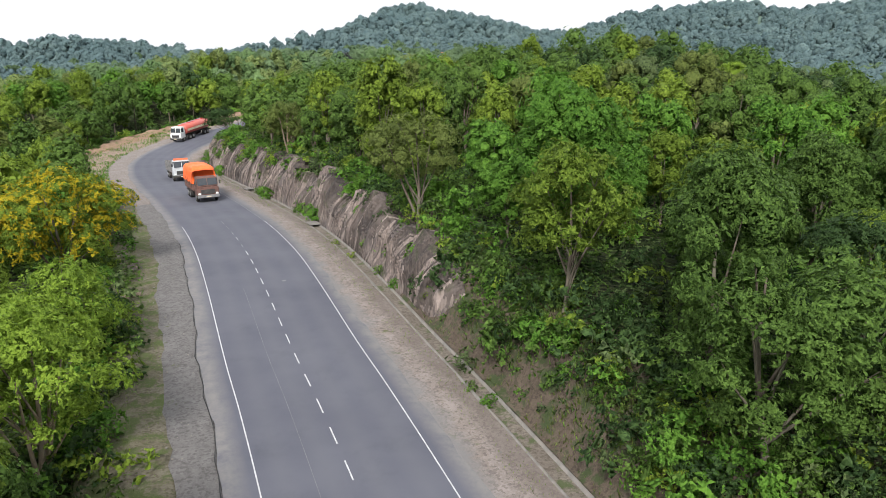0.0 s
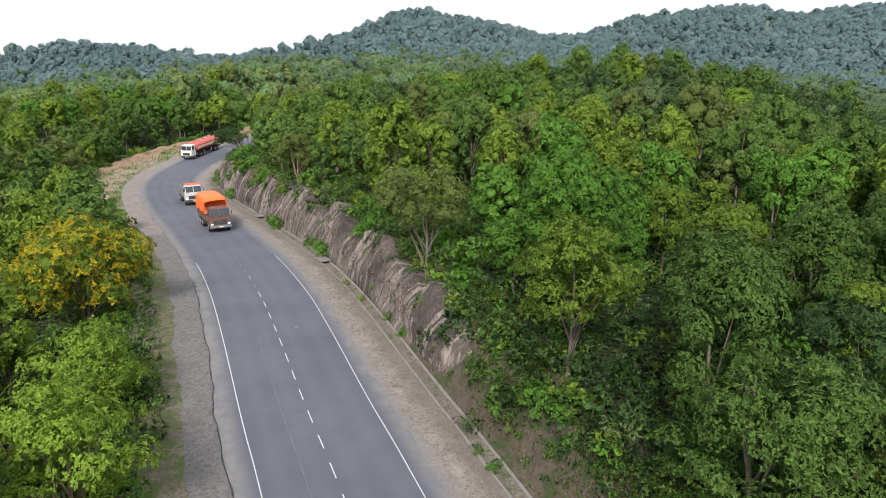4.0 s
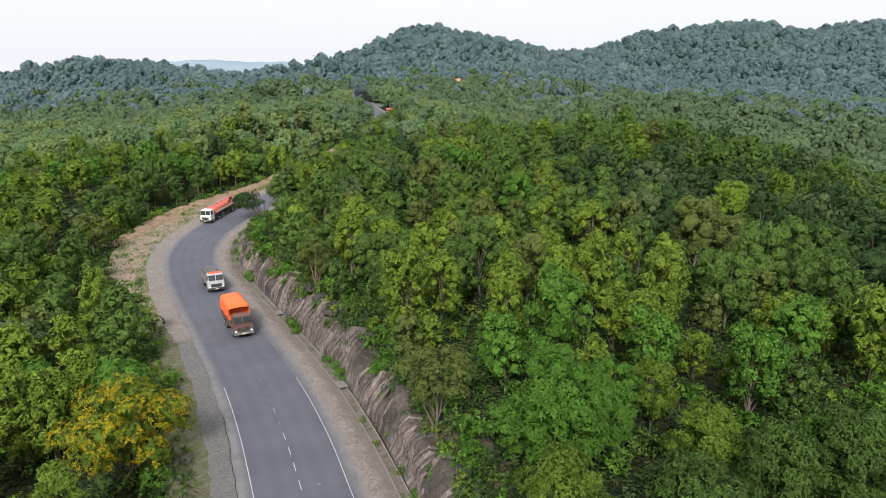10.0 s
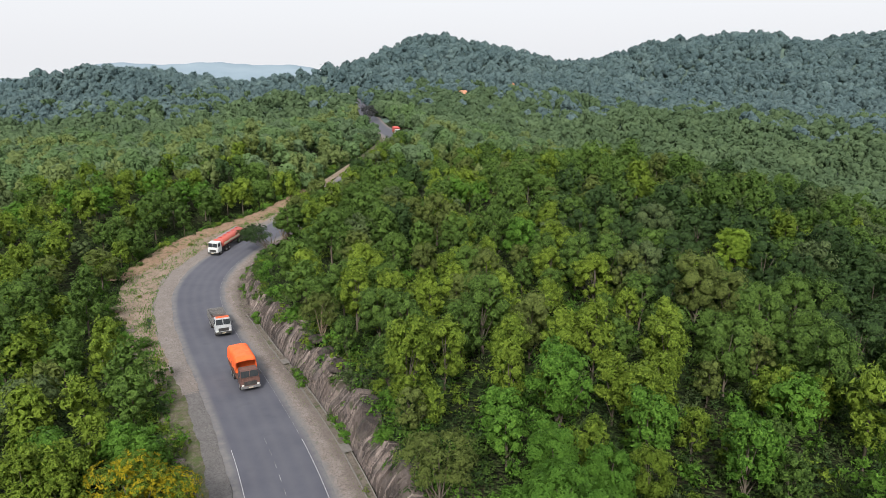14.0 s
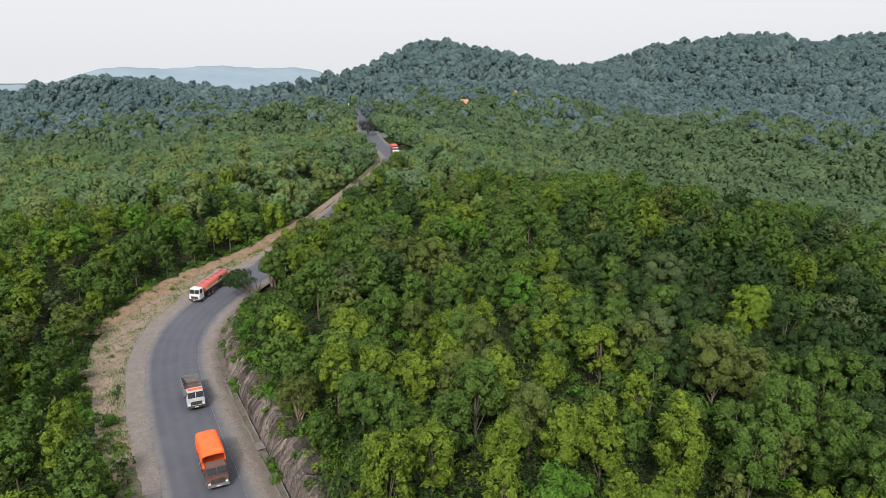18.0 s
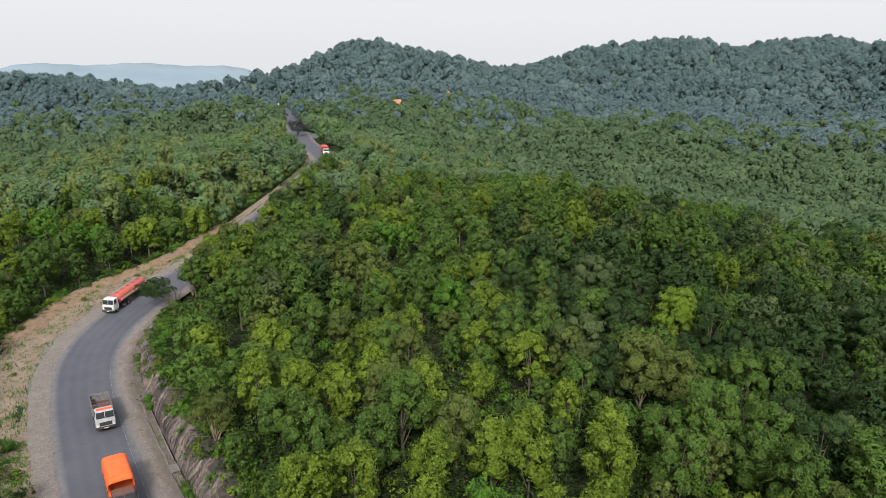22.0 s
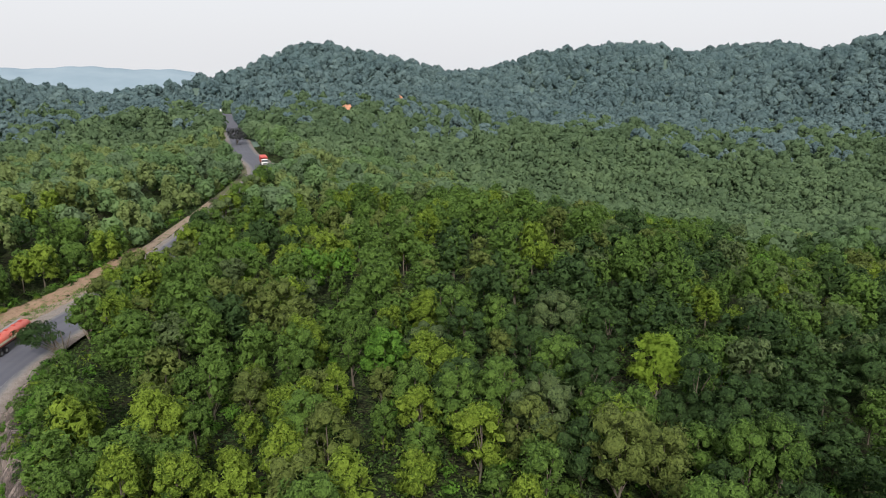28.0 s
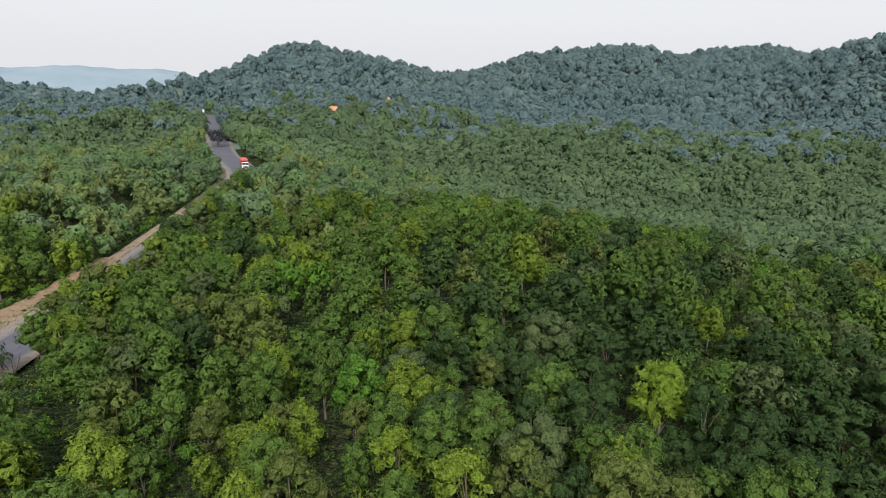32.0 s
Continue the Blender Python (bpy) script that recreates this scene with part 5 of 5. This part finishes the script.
def grass(name, north0, north1, offsets, count, height, material, label, seed, patchy=0.0):
    """Blades scattered along the road between two offsets."""
    rs = np.random.RandomState(seed)
    n_ = u_at(north0) + (u_at(north1) - u_at(north0)) * rs.rand(count)
    cx, cy, nx_, ny_ = (np.interp(n_, RU, w) for w in (RC[:, 0], RC[:, 1], RN[:, 0], RN[:, 1]))
    a, b = offsets(cy)
    o = a + (b - a) * rs.rand(count)
    x, y = cx + nx_ * o, cy + ny_ * o
    if patchy:
        keep_ = swell(x, y, 7, seed) + 0.35 * rs.normal(size=count) > patchy
        x, y, o = x[keep_], y[keep_], o[keep_]
    rz = np.interp(to_road(x, y)[2], RC[:, 1], RZ)
    z = np.where((o > -8.2) & (o < 9), rz - 0.02, np.maximum(land(x, y), np.where(o > -flat_left(y), rz - 0.2, -99)))
    k = len(x)
    ax = unit(np.column_stack([rs.normal(size=k) * 0.35, rs.normal(size=k) * 0.35, np.ones(k)]))
    sz = height * (0.5 + rs.rand(k))
    side = unit(np.cross(ax, rs.normal(size=(k, 3))))
    v, f = blades(np.column_stack([x, y, z]) + ax * sz[:, None] * 0.8, np.cross(ax, side), ax, sz, 0.16)
    ob = new(name, mesh_of(name, v, f, [material]))
    tagged(ob, label, "grass", kind="stuff")


grass("grass", 14, 112, lambda y: (-12.8, -8.4), 34000, 0.075, LEAVES[3], "short thin grass beside the outer shoulder", 61, -0.15)
grass("grass", 18, 170, lambda y: (7.2, 8.9), 9000, 0.08, LEAVES[3], "short dry grass between shoulder and drain", 62, 0.05)
grass("grass", 108, 260, lambda y: (-flat_left(y) - 1, -9.5), 24000, 0.30, LEAVES[5], "tall green grass on the eroded bank", 63, 0.16)
grass("grass", 12, 50, lambda y: (10.3, 16.0), 16000, 0.2, LEAVES[3], "rough grass on the earth slope", 65, -0.1)
grass("grass", 24, 180, lambda y: (10.9, 15.0), 9000, 0.26, LEAVES[5], "green grass on the slope above the drain", 64, 0.05)


def stones(name, north0, north1, off0, off1, count, size, material, label, seed):
    rs = np.random.RandomState(seed)
    base = np.array([(1, 0, 0), (0, 1, 0), (-1, 0, 0), (0, -1, 0), (0.5, 0.5, 0.7), (-0.5, 0.5, 0.6), (-0.5, -0.5, 0.7), (0.5, -0.5, 0.6)], float)
    quads = np.array([(0, 1, 5, 4), (1, 2, 6, 5), (2, 3, 7, 6), (3, 0, 4, 7), (4, 5, 6, 7)])
    vs, fs = [], []
    for i in range(count):
        x, y, z = on_road(north0 + (north1 - north0) * rs.rand(), off0 + (off1 - off0) * rs.rand())
        a, sc = rs.rand() * 6.28, size * (0.35 + rs.rand() ** 2)
        rot = np.array(((math.cos(a), -math.sin(a), 0), (math.sin(a), math.cos(a), 0), (0, 0, 1)))
        vs.append((base * (0.7 + 0.5 * rs.rand(8, 3)) * sc) @ rot.T + (x, y, z - 0.02))
        fs.append(quads + 8 * i)
    ob = new(name, mesh_of(name, np.concatenate(vs), np.concatenate(fs), [material]))
    tagged(ob, label, "stones", kind="stuff")


stones("loose_stones", 16, 110, 6.0, 8.8, 130, 0.10, CONCRETE, "loose gravel stones on the dusty shoulder", 71)
stones("loose_stones", 16, 120, -9.2, -6.3, 110, 0.09, CONCRETE, "loose gravel stones on the outer shoulder", 72)
stones("loose_stones", 110, 215, -17, -9.5, 220, 0.18, DUST, "broken earth and rubble on the eroded bank", 73)
stones("loose_stones", 132, 188, 8.4, 10.9, 260, 0.26, ROCK, "broken rock and rubble along the gully", 75)
stones("loose_stones", 105, 205, 6.6, 9.0, 140, 0.13, DUST, "rubble on the inner shoulder of the bend", 74)

# ---- the far ridge beyond the plain ----
def far_ridge():
    k = Mat("painted_haze_ridge", 1.0, 0.0)
    # The ridge's haze is put into its pale blue base colour.
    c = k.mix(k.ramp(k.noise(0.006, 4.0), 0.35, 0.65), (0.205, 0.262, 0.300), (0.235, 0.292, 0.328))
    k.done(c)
    ang = np.radians(np.arange(-62, 62.1, 0.25))
    deg = np.degrees(ang)
    top = -40 + 80 * np.exp(-0.5 * ((deg + 20.0) / 8.5) ** 6) + 6 * np.sin(deg * 0.9) + 1.6 * np.sin(deg * 3.7 + 1)
    rows = []
    for r, h in ((3300, 0.0), (3600, 0.55), (3900, 1.0), (4300, 0.7)):
        rows.append(np.column_stack([np.sin(ang) * r, np.cos(ang) * r, -90 + (top + 90) * h]))
    v, f = loft(rows, close=False)
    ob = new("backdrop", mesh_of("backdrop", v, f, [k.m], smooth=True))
    tagged(ob, "wooded ridge on the horizon, haze painted in as pale blue", "ridge", kind="structure")


far_ridge()


# ---- scale to metres ----
# The land above is laid out in units of 0.8 m; what follows is in metres.
UNIT = 0.8
for ob in list(scene.objects):
    if ob.parent is None and ob.type in ("MESH", "EMPTY"):
        ob.matrix_basis = Matrix.Scale(UNIT, 4) @ ob.matrix_basis


# ---- vehicles ----
def box(bm, sx, sy, sz, cx, cy, cz, bev=0.04):
    """Add a box with rounded edges."""
    r = bmesh.ops.create_cube(bm, size=1.0, matrix=Matrix.Translation((cx, cy, cz)) @ Matrix.Diagonal((sx, sy, sz, 1)))
    if bev:
        edges = list({e for v in r["verts"] for e in v.link_edges})
        bmesh.ops.bevel(bm, geom=edges, offset=bev, segments=2, affect="EDGES")
    return bm


def disc(bm, r, w, cx, cy, cz, seg=18):
    """Add a short cylinder that lies across the vehicle."""
    bmesh.ops.create_cone(bm, cap_ends=True, segments=seg, radius1=r, radius2=r, depth=w, matrix=Matrix.Translation((cx, cy, cz)) @ Matrix.Rotation(radians(90), 4, "Y"))
    return bm


TYRE = plain_material("tyre_rubber", (0.02, 0.02, 0.02), (0.035, 0.034, 0.033), 0.9, 0.2)
STEEL = plain_material("dull_steel", (0.20, 0.20, 0.20), (0.30, 0.30, 0.30), 0.5, 0.5, 0.6)
DARK = plain_material("dark_chassis", (0.03, 0.03, 0.03), (0.05, 0.048, 0.045), 0.7, 0.3)
GLASS = plain_material("dark_glass", (0.03, 0.035, 0.04), (0.04, 0.045, 0.05), 0.08, 0.6, 0.0, 3.0, 0.05)
LAMP = plain_material("lamp_glass", (0.6, 0.6, 0.58), (0.75, 0.75, 0.72), 0.15, 0.6, 0.0, 3.0, 0.05)
WHITE = plain_material("white_paint", (0.58, 0.58, 0.56), (0.70, 0.70, 0.68), 0.45, 0.45)
GREYP = plain_material("grey_white_paint", (0.36, 0.37, 0.38), (0.48, 0.49, 0.50), 0.5, 0.4)
PALEBLUE = plain_material("pale_blue_paint", (0.40, 0.48, 0.52), (0.50, 0.57, 0.60), 0.5, 0.4)
WEATHERED = plain_material("weathered_grey_boards", (0.10, 0.10, 0.10), (0.22, 0.215, 0.21), 0.8, 0.2, 0.0, 6.0, 0.3)
BROWN = plain_material("brown_cab_paint", (0.085, 0.042, 0.034), (0.15, 0.078, 0.062), 0.55, 0.4)
ORANGE = plain_material("orange_tarpaulin", (0.84, 0.115, 0.022), (0.90, 0.155, 0.035), 0.6, 0.35, 0.0, 1.5, 0.05)
REDTARP = plain_material("red_tarpaulin", (0.42, 0.06, 0.05), (0.52, 0.09, 0.07), 0.65, 0.3, 0.0, 1.5, 0.15)
WHITETARP = plain_material("white_tarpaulin", (0.60, 0.61, 0.60), (0.72, 0.72, 0.70), 0.65, 0.3, 0.0, 1.5, 0.1)
REDSIDE = plain_material("rusty_red_sides", (0.24, 0.08, 0.05), (0.32, 0.12, 0.08), 0.7, 0.3)
TANKRED = plain_material("tank_red_paint", (0.38, 0.07, 0.05), (0.46, 0.10, 0.07), 0.45, 0.45)
SIGNRED = plain_material("orange_red_sign", (0.60, 0.12, 0.05), (0.70, 0.16, 0.07), 0.5, 0.4)
CREAM = plain_material("cream_stripe", (0.60, 0.52, 0.36), (0.68, 0.60, 0.44), 0.5, 0.4)


def wheel(parent, x, y, double=False):
    bm = bmesh.new()
    w = 0.52 if double else 0.28
    disc(bm, 0.5, w, 0, 0, 0)
    bmesh.ops.bevel(bm, geom=[e for e in bm.edges if len(e.link_faces) == 2 and any(len(f.verts) > 6 for f in e.link_faces)], offset=0.05, segments=2, affect="EDGES")
    ty = part("wheel", bm, TYRE, parent)
    ty.location = (x, y, 0.5)
    side = 1 if x > 0 else -1
    bm = disc(bmesh.new(), 0.27, 0.04, side * (w / 2 + 0.005), 0, 0, 14)
    disc(bm, 0.09, 0.08, side * (w / 2 + 0.02), 0, 0, 10)
    part("rim", bm, STEEL, ty, "dull steel wheel rim")


def cab(parent, front, paint, tall=2.1, trim=None, roof_sign=None):
    """A flat-nosed lorry cab whose nose is at y = front."""
    bm = bmesh.new()
    box(bm, 2.3, 1.75, 1.0, 0, front - 0.9, 1.2, 0.07)
    r = bmesh.ops.create_cube(bm, size=1.0, matrix=Matrix.Translation((0, front - 0.98, 1.68 + tall * 0.25)) @ Matrix.Diagonal((2.26, 1.6, tall * 0.5, 1)))
    for v in r["verts"]:
        if v.co.z > 1.8:
            v.co.x *= 0.93
            if v.co.y > front - 0.9:
                v.co.y -= 0.22
    bmesh.ops.bevel(bm, geom=list({e for v in r["verts"] for e in v.link_edges}), offset=0.07, segments=2, affect="EDGES")
    body = part("cab", bm, paint, parent)
    zt = 1.68 + tall * 0.25
    for sx in (-0.53, 0.53):
        bm = box(bmesh.new(), 0.98, 0.05, tall * 0.36, 0, 0, 0, 0.02)
        g = part("windscreen", bm, GLASS, body, "dark windscreen glass")
        g.matrix_basis = pose(sx, front - 0.26, zt + 0.02, math.degrees(math.atan2(0.22, tall * 0.5)), 0, 0)
    for sx in (-1.1, 1.1):
        g = part("side_window", box(bmesh.new(), 0.05, 0.8, tall * 0.32, 0, 0, 0, 0.02), GLASS, body, "dark side window")
        g.matrix_basis = pose(sx, front - 0.85, zt + 0.02, 0, math.copysign(4, sx) * -1, 0)
        m = part("mirror", box(bmesh.new(), 0.10, 0.10, 0.42, sx * 1.2, front - 0.12, zt - 0.05, 0.03), DARK, body)
    part("grille", box(bmesh.new(), 1.5, 0.06, 0.5, 0, front + 0.0, 1.15, 0.02), DARK, body, "dark radiator grille")
    part("bumper", box(bmesh.new(), 2.35, 0.22, 0.30, 0, front + 0.04, 0.66, 0.05), trim or DARK, body)
    for sx in (-0.92, 0.92):
        part("headlight", box(bmesh.new(), 0.30, 0.08, 0.20, sx, front + 0.02, 0.95, 0.03), LAMP, body, "clear headlight")
    part("number_plate", box(bmesh.new(), 0.5, 0.03, 0.12, 0, front + 0.17, 0.66, 0.0), CREAM, body, "plain pale plate")
    if roof_sign:
        part("roof_sign", box(bmesh.new(), 1.9, 0.10, 0.32, 0, front - 0.75, 1.68 + tall * 0.5 + 0.12, 0.02), roof_sign, body, "painted sign board above the cab")
    return body


def drape(length, width, z0, z1, y0, seed):
    """A tarpaulin pulled over a load: a soft hump with folds."""
    rs = np.random.RandomState(seed)
    ny_, nx_ = 20, 14
    rows = []
    for j in range(ny_ + 1):
        y = y0 - length * j / ny_
        end = min(1.0, 1.6 * min(j, ny_ - j) / 2.2)
        ring = []
        for i in range(nx_ + 1):
            a = -1 + 2 * i / nx_
            flat = min(1.0, abs(a) * 1.35)
            h = z0 + (z1 - z0) * (1 - max(0.0, (abs(a) - 0.62) / 0.38) ** 1.6) * (0.72 + 0.28 * end) + 0.16 * (1 - a * a)
            x = width / 2 * math.copysign(min(1.0, abs(a) / 0.74), a) * (0.985 if abs(a) < 0.9 else 1.02)
            n_ = 0.07 * noise.noise((a * 2.2, y * 0.9, seed)) + 0.035 * noise.noise((a * 5, y * 2.6, seed + 3))
            if abs(a) >= 0.99:
                h = z0 - 0.1 + 0.1 * math.sin(y * 3.0)
            ring.append((x + n_ * 0.6, y + n_, h + n_))
        rows.append(np.array(ring))
    v, f = loft(rows, close=False)
    caps = []
    for r_ in (0, ny_):
        b = len(v)
        ring = rows[r_]
        low_ = ring.copy()
        low_[:, 2] = z0 - 0.15
        v = np.vstack([v, low_])
        for i in range(nx_):
            q = r_ * (nx_ + 1) + i
            caps.append((q, q + 1, b + i + 1, b + i) if r_ else (q + 1, q, b + i, b + i + 1))
    return v, np.vstack([f[:, ::-1], caps])


def place(ob, north, off):
    """Stand a vehicle on the road, its nose at that northing, driving towards the south."""
    u = u_at(north)
    c = np.array([np.interp(u, RU, w) for w in (RC[:, 0], RC[:, 1], RZ)])
    t = np.array([np.interp(u + 6, RU, w) for w in (RC[:, 0], RC[:, 1], RZ)]) - c
    c = c * UNIT
    fwd = Vector(-t).normalized()
    right = fwd.cross(Vector((0, 0, 1))).normalized()
    up = right.cross(fwd)
    # Vehicles are enlarged 6 percent to fit the camera's view.
    m = Matrix((right, fwd, up)).transposed().to_4x4() @ Matrix.Scale(1.06, 4)
    m.translation = Vector(c) - right * off * UNIT + Vector((0, 0, 0.045))
    ob.matrix_basis = m
    return ob


def lorry(name, label, paint, side_mat, tarp=None, tarp_top=3.5, trim=None, sign=None, body_len=5.9):
    """A two-axle lorry; its nose is at y = 0 and it reaches back along -y."""
    e = new(name)
    tagged(e, label, "truck", "lorries on the road")
    cab(e, 0.0, paint, 2.1 if tarp else 2.2, trim, sign)
    bm = bmesh.new()
    for sx in (-0.42, 0.42):
        box(bm, 0.14, body_len + 1.9, 0.24, sx, -(body_len + 2.2) / 2, 0.82, 0.02)
    box(bm, 2.2, 0.16, 0.18, 0, -body_len - 2.0, 0.70, 0.03)
    part("chassis", bm, DARK, e)
    part("fuel_tank", box(bmesh.new(), 0.5, 0.9, 0.5, -0.85, -2.9, 0.75, 0.12), STEEL, e)
    yc = -2.05 - body_len / 2
    part("cargo_floor", box(bmesh.new(), 2.4, body_len, 0.12, 0, yc, 1.08, 0.02), DARK if tarp else BROWN, e)
    for sx in (-1.19, 1.19):
        bd = part("side_panel", box(bmesh.new(), 0.06, body_len, 1.15, sx, yc, 1.7, 0.015), side_mat, e)
        for k in range(8):
            part("side_rib", box(bmesh.new(), 0.07, 0.09, 1.22, sx * 1.03, yc - body_len / 2 + 0.3 + k * (body_len - 0.6) / 7, 1.7, 0.01), side_mat, bd)
    part("headboard", box(bmesh.new(), 2.4, 0.07, 1.5, 0, yc + body_len / 2 - 0.04, 1.85, 0.015), side_mat, e)
    part("tailboard", box(bmesh.new(), 2.4, 0.07, 1.15, 0, yc - body_len / 2 + 0.04, 1.7, 0.015), side_mat, e)
    if tarp:
        v, f = drape(body_len + 0.1, 2.56, 2.05, tarp_top, yc + body_len / 2 + 0.05, len(label))
        part("tarpaulin", mesh_of("tarpaulin", v, f, [tarp], smooth=True), None, e, "wrinkled tarpaulin over the load")
        for k in range(5):
            y = yc - body_len / 2 + 0.5 + k * (body_len - 1) / 4
            for sx in (-1, 1):
                part("rope", box(bmesh.new(), 0.03, 0.03, 0.9, sx * 1.3, y, 1.95, 0.0), DARK, e)
    else:
        for k in range(5):
            part("crossbar", box(bmesh.new(), 2.36, 0.05, 0.05, 0, yc - body_len / 2 + 0.6 + k * (body_len - 1.2) / 4, 2.33, 0.01), WEATHERED, e)
    for y, dbl in ((-1.15, False), (-body_len - 0.2, True), (-body_len + 0.95, True)):
        for sx in (-1.0, 1.0):
            wheel(e, sx if not dbl else sx * 0.92, y, dbl)
    return e


def tanker(label):
    e = new("tanker_truck")
    tagged(e, label, "truck", "lorries on the road")
    cab(e, 0.0, WHITE, 2.3)
    bm = bmesh.new()
    for sx in (-0.42, 0.42):
        box(bm, 0.14, 11.4, 0.26, sx, -6.2, 0.92, 0.02)
    part("chassis", bm, DARK, e)
    rows = []
    for y, k in ((-2.35, 0.5), (-2.4, 0.85), (-2.55, 1.0), (-6.5, 1.0), (-7.0, 1.0), (-11.5, 1.0), (-11.75, 0.85), (-11.8, 0.5)):
        a = np.arange(20) * 2 * math.pi / 20
        ring = np.stack([np.sign(np.cos(a)) * np.abs(np.cos(a)) ** 0.75 * 1.22 * k, np.full(20, y), 2.05 + np.sign(np.sin(a)) * np.abs(np.sin(a)) ** 0.75 * 0.95 * k], 1)
        rows.append(ring)
    v, f = loft(rows)
    f = np.vstack([f, [[i, 19 - i, 18 - i, i + 1] for i in range(9)], [[140 + i + 1, 140 + 18 - i, 140 + 19 - i, 140 + i] for i in range(9)]])
    tank = part("tank", mesh_of("tank", v, f, [TANKRED], smooth=True), None, e, "red painted tank")
    for sx in (-1.235, 1.235):
        part("stripe", box(bmesh.new(), 0.02, 8.8, 0.42, sx, -7.05, 2.0, 0.0), CREAM, tank, "cream stripe along the tank")
    for k in range(5):
        part("manhole", box(bmesh.new(), 0.6, 0.5, 0.14, 0, -3.4 - 1.8 * k, 3.05, 0.05), REDTARP, tank)
    part("walkway", box(bmesh.new(), 0.5, 9.0, 0.05, 0.55, -7.05, 3.0, 0.01), STEEL, tank)
    part("rear_bumper", box(bmesh.new(), 2.3, 0.15, 0.25, 0, -12.0, 0.75, 0.03), DARK, e)
    for y, dbl in ((-1.2, False), (-3.6, True), (-4.8, True), (-9.4, True), (-10.6, True)):
        for sx in (-1.0, 1.0):
            wheel(e, sx if not dbl else sx * 0.92, y, dbl)
    return e


place(lorry("truck", "loaded truck with a bright orange tarpaulin and brown cab", BROWN, BROWN, ORANGE, 3.6, STEEL), 100.0, 1.4)
place(lorry("truck", "grey-white open truck with empty slatted cargo bed", GREYP, WEATHERED, None, 3.4, None, SIGNRED, 6.2), 126.0, 2.2)
place(tanker("long red tanker truck with a white cab at the bend"), 184.0, -4.2)
place(lorry("truck", "pale blue truck with white tarpaulin and rusty red sides", PALEBLUE, REDSIDE, WHITETARP, 3.2, None, None, 7.5), 221.0, 1.6)
place(lorry("truck", "truck with red tarpaulin and white cab on the far bend", WHITE, REDSIDE, REDTARP, 3.4), 393.0, 1.4)
place(lorry("truck", "red and white truck parked beside the far road crest", WHITE, REDTARP, REDTARP, 3.3, None, SIGNRED), 640.0, -7.5)

# ---- far sign ----
sign = new("road_sign")
bm = bmesh.new()
box(bm, 0.14, 0.14, 3.6, 0, 0, 1.8, 0.02)
part("post", bm, STEEL, sign)
part("board", box(bmesh.new(), 2.2, 0.08, 2.6, 0, -0.1, 3.6, 0.03), WHITE, sign, "plain white sign board")
x, y, z = on_road(684, -5.5)
sign.matrix_basis = pose(UNIT * x, UNIT * y, UNIT * z - 0.3)
tagged(sign, "white board sign on a steel post at the road crest", "sign")
